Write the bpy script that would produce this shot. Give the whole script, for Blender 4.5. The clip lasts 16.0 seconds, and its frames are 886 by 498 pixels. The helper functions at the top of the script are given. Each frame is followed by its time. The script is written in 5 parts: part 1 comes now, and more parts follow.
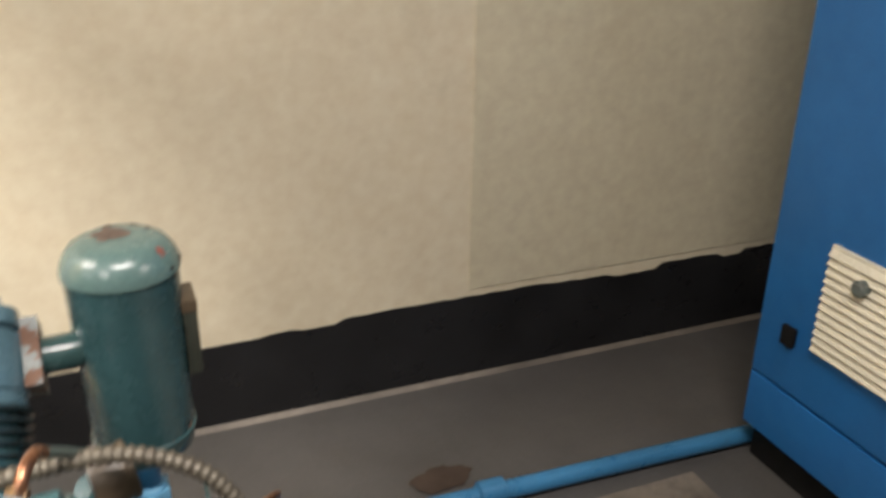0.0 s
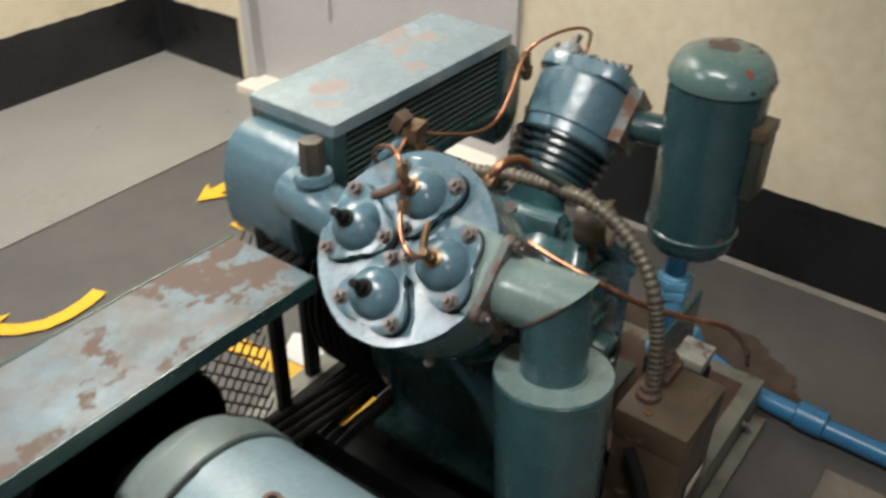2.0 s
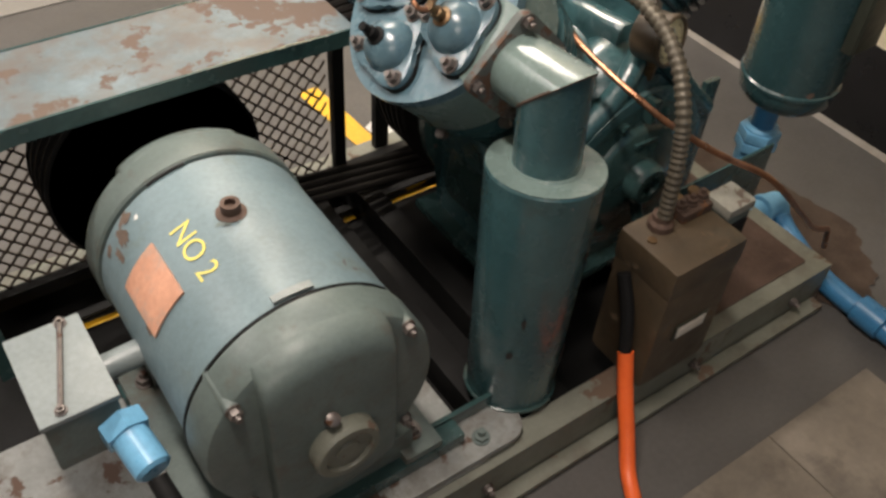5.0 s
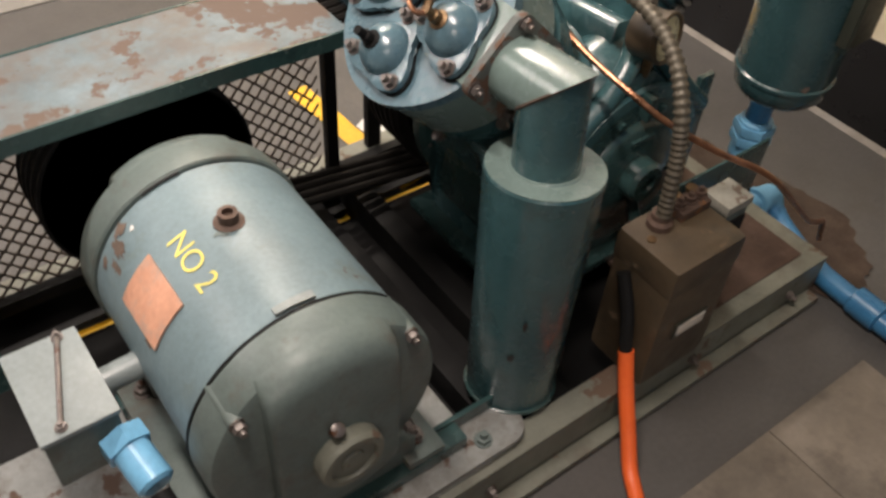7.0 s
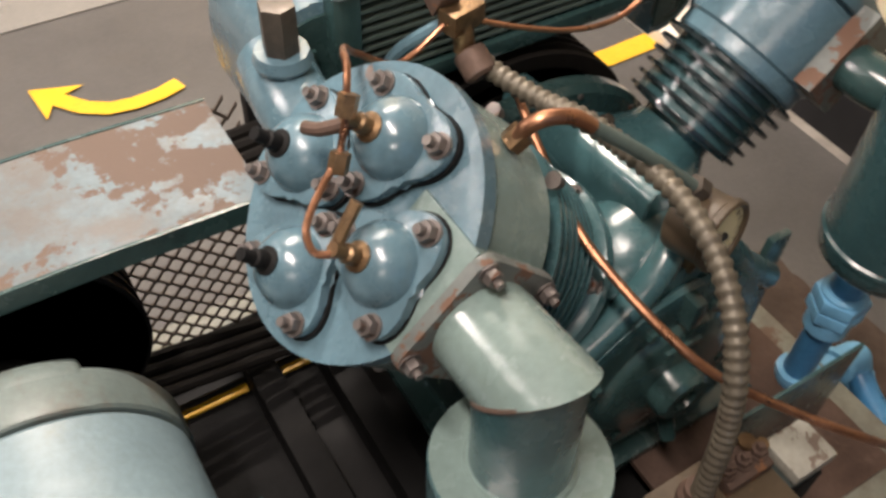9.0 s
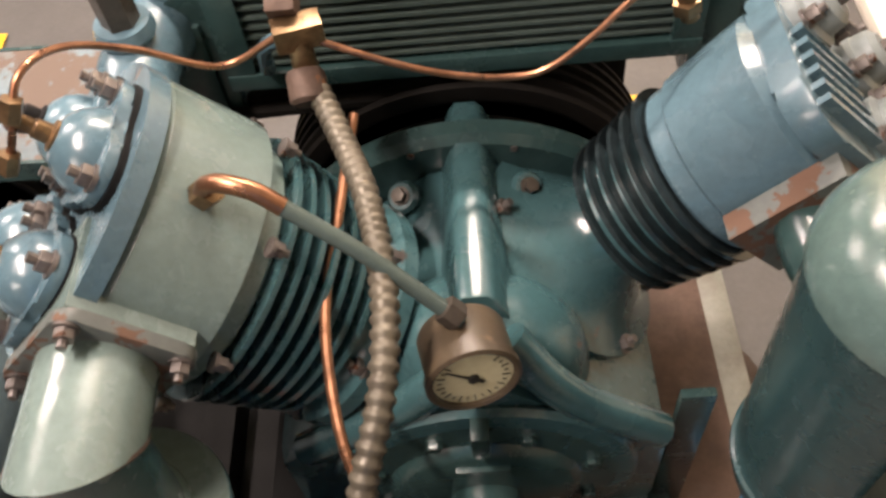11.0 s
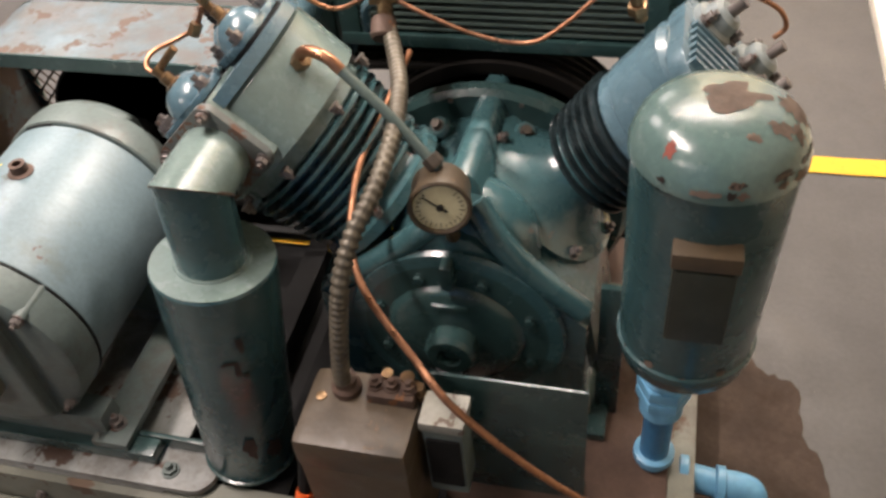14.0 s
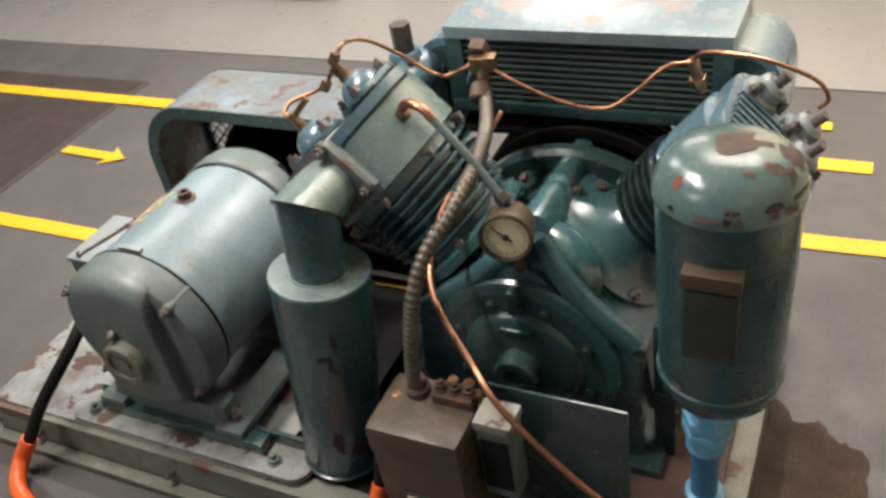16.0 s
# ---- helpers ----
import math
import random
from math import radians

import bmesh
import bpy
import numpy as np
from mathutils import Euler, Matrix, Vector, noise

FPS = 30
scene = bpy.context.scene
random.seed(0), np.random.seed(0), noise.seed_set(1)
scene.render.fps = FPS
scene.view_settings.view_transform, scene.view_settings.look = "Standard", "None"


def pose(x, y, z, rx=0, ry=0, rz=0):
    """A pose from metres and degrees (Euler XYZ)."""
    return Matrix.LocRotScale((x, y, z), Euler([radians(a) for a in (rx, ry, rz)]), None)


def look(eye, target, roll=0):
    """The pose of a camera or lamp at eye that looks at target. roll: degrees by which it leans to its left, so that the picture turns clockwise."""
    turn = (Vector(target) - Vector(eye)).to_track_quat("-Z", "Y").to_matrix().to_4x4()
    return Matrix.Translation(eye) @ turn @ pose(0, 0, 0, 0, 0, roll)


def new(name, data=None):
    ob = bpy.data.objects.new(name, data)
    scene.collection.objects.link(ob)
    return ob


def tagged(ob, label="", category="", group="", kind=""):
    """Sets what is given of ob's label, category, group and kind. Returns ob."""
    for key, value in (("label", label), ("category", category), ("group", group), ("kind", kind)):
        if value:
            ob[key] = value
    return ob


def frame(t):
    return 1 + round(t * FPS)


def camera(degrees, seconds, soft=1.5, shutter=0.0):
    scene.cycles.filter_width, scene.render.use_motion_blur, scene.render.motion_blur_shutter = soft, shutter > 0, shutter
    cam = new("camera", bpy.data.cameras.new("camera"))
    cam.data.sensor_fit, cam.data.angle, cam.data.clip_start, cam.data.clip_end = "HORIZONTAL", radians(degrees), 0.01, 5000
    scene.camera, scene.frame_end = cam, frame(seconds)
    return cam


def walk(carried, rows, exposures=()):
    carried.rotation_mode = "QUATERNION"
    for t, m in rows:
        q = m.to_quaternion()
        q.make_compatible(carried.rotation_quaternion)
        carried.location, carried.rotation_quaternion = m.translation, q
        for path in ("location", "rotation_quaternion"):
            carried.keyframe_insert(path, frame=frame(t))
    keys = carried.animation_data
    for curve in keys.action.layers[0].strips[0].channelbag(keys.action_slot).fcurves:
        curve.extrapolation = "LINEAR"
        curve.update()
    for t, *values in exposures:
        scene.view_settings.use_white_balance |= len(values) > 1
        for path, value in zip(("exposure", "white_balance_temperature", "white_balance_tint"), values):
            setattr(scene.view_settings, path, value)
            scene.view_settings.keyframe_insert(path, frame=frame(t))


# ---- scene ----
cam = camera(53.6, 16.0, soft=2.8, shutter=0.4)
PATH = [
    (0, (-1.14, -0.035, 1.454), (0.553, -0.722, 0.642), 0.7),
    (0.2, (-1.227, -0.081, 1.426), (0.522, -0.584, 0.597), 1.1),
    (0.6, (-1.191, -0.129, 1.443), (0.558, -0.14, 0.474), -2.6),
    (1, (-1.187, -0.314, 1.464), (0.437, 0.117, 0.38), -0.8),
    (1.2, (-1.18, -0.324, 1.463), (0.411, 0.168, 0.35), -0.3),
    (1.5, (-1.221, -0.429, 1.456), (0.288, 0.256, 0.336), 1.0),
    (2, (-1.223, -0.539, 1.47), (0.105, 0.438, 0.336), 0.9),
    (2.5, (-1.064, -0.649, 1.432), (0.082, 0.464, 0.229), 2.0),
    (3, (-1.009, -0.694, 1.427), (0.076, 0.499, 0.243), 1.7),
    (3.5, (-1.008, -0.719, 1.432), (0.032, 0.544, 0.282), 1.2),
    (4, (-1.006, -0.744, 1.406), (-0.077, 0.473, 0.119), 1.5),
    (4.5, (-1.023, -0.777, 1.389), (-0.171, 0.381, -0.002), 2.5),
    (4.7, (-1.044, -0.804, 1.385), (-0.187, 0.337, -0.017), 3.3),
    (6.8, (-1.084, -0.791, 1.404), (-0.206, 0.284, -0.036), 6.9),
    (7, (-1.062, -0.772, 1.394), (-0.178, 0.314, -0.035), 4.3),
    (7.5, (-1.007, -0.706, 1.376), (-0.184, 0.414, -0.063), 0.5),
    (8, (-0.927, -0.584, 1.364), (-0.034, 0.531, -0.035), 1.2),
    (8.5, (-0.836, -0.438, 1.343), (0.128, 0.59, -0.077), 6.1),
    (9, (-0.625, -0.38, 1.346), (0.105, 0.707, -0.165), 3.1),
    (9.5, (-0.436, -0.377, 1.377), (0.047, 0.727, -0.218), 1.7),
    (10, (-0.243, -0.313, 1.354), (0.161, 0.667, -0.343), 1.9),
    (10.2, (-0.171, -0.305, 1.323), (0.08, 0.722, -0.374), -3.8),
    (12.3, (0.205, -0.58, 1.409), (-0.135, 0.645, -0.135), -5.8),
    (12.5, (0.242, -0.605, 1.413), (-0.14, 0.621, -0.12), -7.1),
    (13, (0.335, -0.643, 1.421), (-0.268, 0.579, -0.044), -8.7),
    (13.5, (0.345, -0.747, 1.442), (-0.243, 0.551, 0.039), -8.7),
    (14, (0.273, -0.861, 1.453), (-0.158, 0.482, 0.035), -6.9),
    (14.5, (0.255, -0.93, 1.464), (-0.142, 0.459, 0.081), -6.7),
    (15, (0.36, -0.981, 1.481), (-0.278, 0.417, 0.2), -9.6),
    (15.5, (0.473, -1.018, 1.482), (-0.302, 0.328, 0.222), -10.3),
    (16, (0.495, -1.04, 1.485), (-0.323, 0.338, 0.289), -10.8),
]
walk(cam, [(t, look(eye, target, roll)) for t, eye, target, roll in PATH],
     [(0.0, 0.34, 6350, 11), (0.5, 0.04, 5900, 11), (1.0, -0.22, 5950, 8), (2.0, -0.28, 6100, 7), (4.5, -0.20, 6700, 11), (7.5, -0.12, 6750, 15), (9.0, 0.12, 6750, 16), (10.2, 0.44, 7050, 19), (12.5, 0.54, 6950, 22), (14.0, 0.42, 6650, 17), (16.0, 0.29, 6400, 12)])

# ---- light ----
world = bpy.data.worlds.new("world")
scene.world = world
world.use_nodes = True
world.node_tree.nodes["Background"].inputs[0].default_value = (0.85, 0.9, 1.0, 1)
world.node_tree.nodes["Background"].inputs[1].default_value = 0.12


def ceiling_lamp(x, y, z, sx, sy, watts, colour=(1.0, 0.93, 0.82), rz=0):
    data = bpy.data.lights.new("tube_light", "AREA")
    data.shape, data.size, data.size_y, data.energy, data.color = "RECTANGLE", sx, sy, watts, colour
    ob = new("tube_light", data)
    ob.matrix_world = pose(x, y, z, 0, 0, rz)
    return ob


ceiling_lamp(0.12, 1.88, 2.84, 1.2, 0.12, 124, (1.0, 0.92, 0.82))
ceiling_lamp(-2.7, 1.9, 2.84, 1.2, 0.16, 90, (1.0, 0.94, 0.89))
ceiling_lamp(-1.05, -0.15, 2.84, 0.16, 1.2, 74, (1.0, 0.91, 0.83))
ceiling_lamp(-2.7, -3.0, 2.84, 1.2, 0.16, 54, (1.0, 0.91, 0.82))
ceiling_lamp(-1.6, 4.8, 2.84, 1.2, 0.16, 42, (1.0, 0.94, 0.88))


# ---- materials ----
def mat(name, rgb, rough=0.5, metal=0.0, vary=0.18, scale=6.0, grain=120.0, bump=0.15, chips=None, chip_scale=9.0, chip_at=0.66,
        dirt=None, dirt_at=0.55, chip_rough=0.85, shift=0.0, coat=0.0, wave=0.0):
    """A worn surface: broad and fine variation, dirt, and chips of another colour."""
    m = bpy.data.materials.new(name)
    m.use_nodes = True
    nt = m.node_tree
    n, lk = nt.nodes, nt.links
    bsdf = n["Principled BSDF"]
    co = n.new("ShaderNodeNewGeometry").outputs["Position"]
    if shift:
        mp = n.new("ShaderNodeMapping")
        mp.inputs["Location"].default_value = (shift, shift * 0.7, shift * 1.3)
        lk.new(co, mp.inputs["Vector"])
        co = mp.outputs["Vector"]

    def noise_at(sc, detail=4.0, rough_=0.6):
        t = n.new("ShaderNodeTexNoise")
        t.inputs["Scale"].default_value, t.inputs["Detail"].default_value, t.inputs["Roughness"].default_value = sc, detail, rough_
        lk.new(co, t.inputs["Vector"])
        return t.outputs["Fac"]

    def ramp(fac, a, b, ca=0.0, cb=1.0):
        r = n.new("ShaderNodeMapRange")
        r.inputs["From Min"].default_value, r.inputs["From Max"].default_value = a, b
        r.inputs["To Min"].default_value, r.inputs["To Max"].default_value = ca, cb
        lk.new(fac, r.inputs["Value"])
        return r.outputs["Result"]

    def mixed(fac, a, b):
        x = n.new("ShaderNodeMix")
        x.data_type = "RGBA"
        lk.new(fac, x.inputs["Factor"])
        for sock, v in ((x.inputs["A"], a), (x.inputs["B"], b)):
            if isinstance(v, tuple):
                sock.default_value = (*v, 1)
            else:
                lk.new(v, sock)
        return x.outputs["Result"]

    lo = tuple(c * (1 - vary) for c in rgb)
    hi = tuple(min(1, c * (1 + vary)) for c in rgb)
    col = mixed(ramp(noise_at(scale), 0.3, 0.7), lo, hi)
    fine = noise_at(grain, 3.0)
    x = n.new("ShaderNodeMix")
    x.data_type, x.blend_type = "RGBA", "OVERLAY"
    x.inputs["Factor"].default_value = 0.22
    lk.new(col, x.inputs["A"])
    lk.new(fine, x.inputs["B"])
    col = x.outputs["Result"]
    rgh = ramp(noise_at(scale * 3), 0.3, 0.7, max(0.04, rough - 0.1), min(1, rough + 0.12))
    if dirt:
        f = ramp(noise_at(scale * 1.7, 8.0, 0.7), dirt_at, dirt_at + 0.18, 0, 0.75)
        col = mixed(f, col, dirt)
    height = fine
    if chips:
        f = ramp(noise_at(chip_scale, 7.0, 0.65), chip_at, chip_at + 0.025)
        col = mixed(f, col, chips)
        y = n.new("ShaderNodeMix")
        y.data_type = "FLOAT"
        lk.new(f, y.inputs["Factor"])
        lk.new(rgh, y.inputs["A"])
        y.inputs["B"].default_value = chip_rough
        rgh = y.outputs["Result"]
        sub = n.new("ShaderNodeMath")
        sub.operation = "SUBTRACT"
        lk.new(fine, sub.inputs[0])
        lk.new(f, sub.inputs[1])
        height = sub.outputs[0]
    lk.new(col, bsdf.inputs["Base Color"])
    lk.new(rgh, bsdf.inputs["Roughness"])
    bsdf.inputs["Metallic"].default_value = metal
    if bump:
        b = n.new("ShaderNodeBump")
        b.inputs["Strength"].default_value, b.inputs["Distance"].default_value = bump, 0.002
        lk.new(height, b.inputs["Height"])
        lk.new(b.outputs["Normal"], bsdf.inputs["Normal"])
        if wave:
            w = n.new("ShaderNodeBump")
            w.inputs["Strength"].default_value, w.inputs["Distance"].default_value = wave, 0.01
            lk.new(noise_at(38.0, 2.0, 0.5), w.inputs["Height"])
            lk.new(w.outputs["Normal"], b.inputs["Normal"])
            lk.new(w.outputs["Normal"], bsdf.inputs["Coat Normal"])
    bsdf.inputs["Coat Weight"].default_value = coat
    bsdf.inputs["Coat Roughness"].default_value = 0.27
    return m


RUST = (0.10, 0.045, 0.025)
BARE = (0.16, 0.12, 0.10)
GREASE = (0.012, 0.013, 0.013)
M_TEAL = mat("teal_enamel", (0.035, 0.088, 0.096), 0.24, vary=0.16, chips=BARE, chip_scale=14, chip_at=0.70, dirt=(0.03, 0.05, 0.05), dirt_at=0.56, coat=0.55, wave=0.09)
M_BLUE = mat("blue_grey_enamel", (0.082, 0.148, 0.182), 0.24, vary=0.12, chips=BARE, chip_scale=22, chip_at=0.71, dirt=(0.05, 0.075, 0.085), dirt_at=0.6, coat=0.55, wave=0.09)
M_GREEN = mat("dark_green_enamel", (0.026, 0.058, 0.057), 0.22, vary=0.2, chips=BARE, chip_scale=18, chip_at=0.72, dirt=GREASE, dirt_at=0.6, coat=0.55, wave=0.09)
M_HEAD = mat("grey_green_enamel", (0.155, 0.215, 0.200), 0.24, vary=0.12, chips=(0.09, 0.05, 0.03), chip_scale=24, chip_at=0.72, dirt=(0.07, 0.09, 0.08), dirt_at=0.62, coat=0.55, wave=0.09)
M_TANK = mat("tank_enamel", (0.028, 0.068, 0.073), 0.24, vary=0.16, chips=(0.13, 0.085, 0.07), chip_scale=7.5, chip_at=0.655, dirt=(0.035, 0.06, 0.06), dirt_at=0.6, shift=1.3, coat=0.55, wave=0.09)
M_DOME = mat("lit_dome_enamel", (0.095, 0.158, 0.148), 0.2, vary=0.14, chips=(0.17, 0.115, 0.095), chip_scale=16, chip_at=0.76, dirt=(0.06, 0.09, 0.085), dirt_at=0.62, shift=0.4, coat=0.55, wave=0.09)
M_MOTOR = mat("motor_grey_enamel", (0.14, 0.20, 0.22), 0.5, vary=0.14, chips=(0.11, 0.08, 0.075), chip_scale=10, chip_at=0.70, dirt=(0.11, 0.13, 0.11), dirt_at=0.58, coat=0.12, wave=0.09)
M_BELL = mat("motor_bell_enamel", (0.10, 0.130, 0.122), 0.5, vary=0.2, chips=(0.1, 0.08, 0.07), chip_scale=12, chip_at=0.71, dirt=(0.075, 0.055, 0.038), dirt_at=0.52, coat=0.12, wave=0.09)
M_GUARD = mat("worn_guard_paint", (0.105, 0.145, 0.162), 0.5, vary=0.3, scale=7, chips=(0.105, 0.075, 0.058), chip_scale=9, chip_at=0.54, dirt=(0.10, 0.085, 0.072), dirt_at=0.42)
M_CASE = mat("intercooler_paint", (0.165, 0.22, 0.24), 0.24, vary=0.14, chips=(0.23, 0.19, 0.17), chip_scale=6.5, chip_at=0.57, dirt=(0.17, 0.2, 0.2), dirt_at=0.56, coat=0.55, wave=0.09)
M_FIN = mat("fin_paint", (0.075, 0.105, 0.095), 0.4, vary=0.2, chips=BARE, chip_scale=30, chip_at=0.72)
M_BLACKFIN = mat("black_green_fin", (0.012, 0.018, 0.020), 0.14, vary=0.2, dirt=(0.03, 0.045, 0.05))
M_BLACK = mat("dull_black", (0.010, 0.010, 0.010), 0.6, vary=0.3)
M_RUBBER = mat("belt_rubber", (0.009, 0.008, 0.007), 0.75, vary=0.25)
M_SKID = mat("skid_paint", (0.155, 0.16, 0.13), 0.5, vary=0.25, scale=5, chips=(0.12, 0.08, 0.055), chip_scale=7, chip_at=0.58, dirt=(0.095, 0.078, 0.058), dirt_at=0.5)
M_DECK = mat("deck_paint", (0.23, 0.24, 0.23), 0.5, vary=0.3, chips=(0.09, 0.055, 0.04), chip_scale=9, chip_at=0.56, dirt=(0.09, 0.07, 0.055), dirt_at=0.46)
M_BROWN = mat("brown_box_paint", (0.066, 0.047, 0.028), 0.48, vary=0.3, chips=(0.13, 0.09, 0.055), chip_scale=16, chip_at=0.62, dirt=(0.03, 0.03, 0.025), dirt_at=0.58, coat=0.12, wave=0.09)
M_RUSTY = mat("rusty_iron", (0.095, 0.06, 0.045), 0.7, metal=0.3, vary=0.35, scale=25, chips=(0.2, 0.09, 0.04), chip_scale=30, chip_at=0.62)
M_BOLT = mat("old_bolt_steel", (0.16, 0.14, 0.13), 0.42, metal=0.6, vary=0.3, scale=40, chips=RUST, chip_scale=60, chip_at=0.6)
M_DARKBOLT = mat("dark_bolt_steel", (0.075, 0.062, 0.05), 0.45, metal=0.4, vary=0.3, scale=30)
M_COPPER = mat("copper", (0.36, 0.175, 0.10), 0.34, metal=0.9, vary=0.25, scale=18, bump=0.05, dirt=(0.16, 0.08, 0.05), dirt_at=0.5)
M_BRASS = mat("aged_brass", (0.22, 0.14, 0.075), 0.36, metal=0.8, vary=0.3, scale=30, dirt=(0.08, 0.05, 0.03), dirt_at=0.5)
M_HOSE = mat("armoured_hose", (0.115, 0.10, 0.075), 0.45, metal=0.35, vary=0.25, scale=18, dirt=(0.06, 0.045, 0.035))
M_PIPE = mat("blue_pipe_paint", (0.036, 0.155, 0.30), 0.32, vary=0.15, dirt=(0.06, 0.10, 0.13), dirt_at=0.6)
M_PIPEL = mat("light_blue_fitting", (0.14, 0.36, 0.55), 0.34, vary=0.15, dirt=(0.2, 0.28, 0.33), dirt_at=0.6)
M_DIAL = mat("gauge_dial", (0.62, 0.57, 0.36), 0.5, vary=0.08, bump=0)
M_INK = mat("black_ink", (0.015, 0.014, 0.012), 0.5, bump=0)
M_PLATE = mat("dark_nameplate", (0.032, 0.036, 0.027), 0.4, vary=0.3, scale=20, dirt=(0.06, 0.05, 0.038), dirt_at=0.55)
M_ORANGE = mat("orange_sleeve", (0.75, 0.12, 0.025), 0.4, vary=0.1, bump=0.05)
M_COPPERPLATE = mat("copper_coloured_plate", (0.52, 0.27, 0.18), 0.45, vary=0.25, scale=14, dirt=(0.33, 0.28, 0.24), dirt_at=0.5)
M_YELLOWINK = mat("yellow_marker", (0.62, 0.55, 0.12), 0.5, vary=0.15, bump=0)
M_GREYBOX = mat("grey_box_paint", (0.18, 0.21, 0.212), 0.4, vary=0.1, dirt=(0.2, 0.19, 0.17), dirt_at=0.6)
M_CABINET = mat("blue_cabinet_paint", (0.012, 0.115, 0.33), 0.42, vary=0.1, grain=300, bump=0.12)
M_LOUVRE = mat("cream_louvre", (0.62, 0.58, 0.46), 0.45, vary=0.08)
M_WALL = mat("cream_wall_paint", (0.64, 0.565, 0.41), 0.5, vary=0.05, scale=1.6, grain=25, bump=0.03, dirt=(0.52, 0.45, 0.31), dirt_at=0.56)
M_WALLB = mat("darker_cream_wall", (0.56, 0.505, 0.36), 0.5, vary=0.05, scale=1.6, grain=25, bump=0.03, dirt=(0.47, 0.41, 0.28), dirt_at=0.56)
M_SKIRT = mat("black_skirting_paint", (0.012, 0.012, 0.013), 0.33, vary=0.3, scale=5, chips=(0.10, 0.08, 0.065), chip_scale=16, chip_at=0.73)
M_RED = mat("oxide_red_paint", (0.17, 0.045, 0.03), 0.45, vary=0.15, scale=3)
M_DOOR = mat("grey_door_paint", (0.46, 0.45, 0.45), 0.5, vary=0.05, scale=2)
M_SILL = mat("pale_sill", (0.66, 0.61, 0.53), 0.5, vary=0.08)
M_DIM = mat("grey_workshop_paint", (0.20, 0.19, 0.175), 0.7, vary=0.1, scale=2)
M_CEIL = mat("grey_ceiling", (0.34, 0.33, 0.31), 0.8, vary=0.04, scale=2)
M_FLOOR = mat("dark_floor_paint", (0.068, 0.064, 0.060), 0.58, vary=0.16, scale=2.2, grain=90, bump=0.2, chips=(0.34, 0.30, 0.25), chip_scale=26, chip_at=0.725, dirt=(0.062, 0.055, 0.048), dirt_at=0.55)
M_PALE = mat("pale_floor_paint", (0.195, 0.187, 0.172), 0.35, vary=0.06, scale=1.5, dirt=(0.19, 0.18, 0.16), dirt_at=0.6)
M_TILE = mat("brown_floor_tile", (0.145, 0.124, 0.100), 0.5, vary=0.34, scale=4, grain=70, bump=0.3, dirt=(0.06, 0.05, 0.042), dirt_at=0.52)
M_MAT = mat("ribbed_mat", (0.05, 0.037, 0.031), 0.7, vary=0.2, scale=6)
M_LINE = mat("yellow_line_paint", (0.66, 0.37, 0.012), 0.45, vary=0.08, chips=(0.3, 0.22, 0.1), chip_scale=25, chip_at=0.74)
M_STAIN = mat("oil_and_shade_patch", (0.062, 0.045, 0.035), 0.8, vary=0.3, scale=9, dirt=(0.042, 0.028, 0.020), dirt_at=0.5, bump=0.1)
M_MESH = mat("mesh_steel", (0.075, 0.06, 0.05), 0.6, vary=0.3)
M_RUSTDECK = mat("rusty_deck", (0.085, 0.056, 0.044), 0.55, vary=0.4, scale=7, dirt=(0.14, 0.10, 0.085), dirt_at=0.55)
M_FLAKE = mat("bare_brown_patch", (0.115, 0.082, 0.063), 0.75, vary=0.3, scale=30, bump=0.3)
M_REDFLAKE = mat("red_primer_patch", (0.22, 0.05, 0.032), 0.6, vary=0.2, scale=30)
M_GREASE = mat("dark_flaked_paint", (0.02, 0.014, 0.012), 0.5, vary=0.3, scale=30)
M_CAP = mat("flaking_pale_cap", (0.25, 0.245, 0.21), 0.5, vary=0.2, scale=20, chips=(0.12, 0.09, 0.07), chip_scale=30, chip_at=0.58)
M_FLANGE = mat("rust_edged_paint", (0.10, 0.112, 0.105), 0.4, vary=0.2, scale=14, chips=(0.12, 0.065, 0.042), chip_scale=26, chip_at=0.5)
M_WHITE = mat("white_paint_patch", (0.6, 0.6, 0.58), 0.5, vary=0.1)


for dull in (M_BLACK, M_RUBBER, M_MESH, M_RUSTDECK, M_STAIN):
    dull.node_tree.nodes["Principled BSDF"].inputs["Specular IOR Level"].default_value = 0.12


# ---- building tools ----
def finish(bm, name, material, angle=32):
    bmesh.ops.remove_doubles(bm, verts=bm.verts, dist=1e-5)
    bmesh.ops.recalc_face_normals(bm, faces=bm.faces)
    for f in bm.faces:
        f.smooth = True
    for e in bm.edges:
        e.smooth = not (len(e.link_faces) == 2 and e.calc_face_angle(0) > radians(angle))
    me = bpy.data.meshes.new(name)
    bm.to_mesh(me)
    bm.free()
    me.materials.append(material)
    return me


def part(name, bm, material, parent=None, label="", angle=32):
    ob = new(name, finish(bm, name, material, angle))
    if parent:
        ob.parent = parent
        ob.matrix_parent_inverse = parent.matrix_world.inverted()
    return tagged(ob, label)


def thing(name, at, label, category, group="", kind=""):
    ob = new(name)
    ob.empty_display_size = 0.05
    ob.location = at
    bpy.context.view_layer.update()
    return tagged(ob, label, category, group, kind)


def box(c, s, bevel=0.004, m=None, bm=None):
    bm = bm or bmesh.new()
    made = bmesh.ops.create_cube(bm, size=1, matrix=(m or Matrix.Translation(c)) @ Matrix.Diagonal((*s, 1)))
    if bevel:
        es = {e for v in made["verts"] for e in v.link_edges}
        bmesh.ops.bevel(bm, geom=list(es), offset=bevel, segments=2, affect="EDGES", profile=0.7)
    return bm


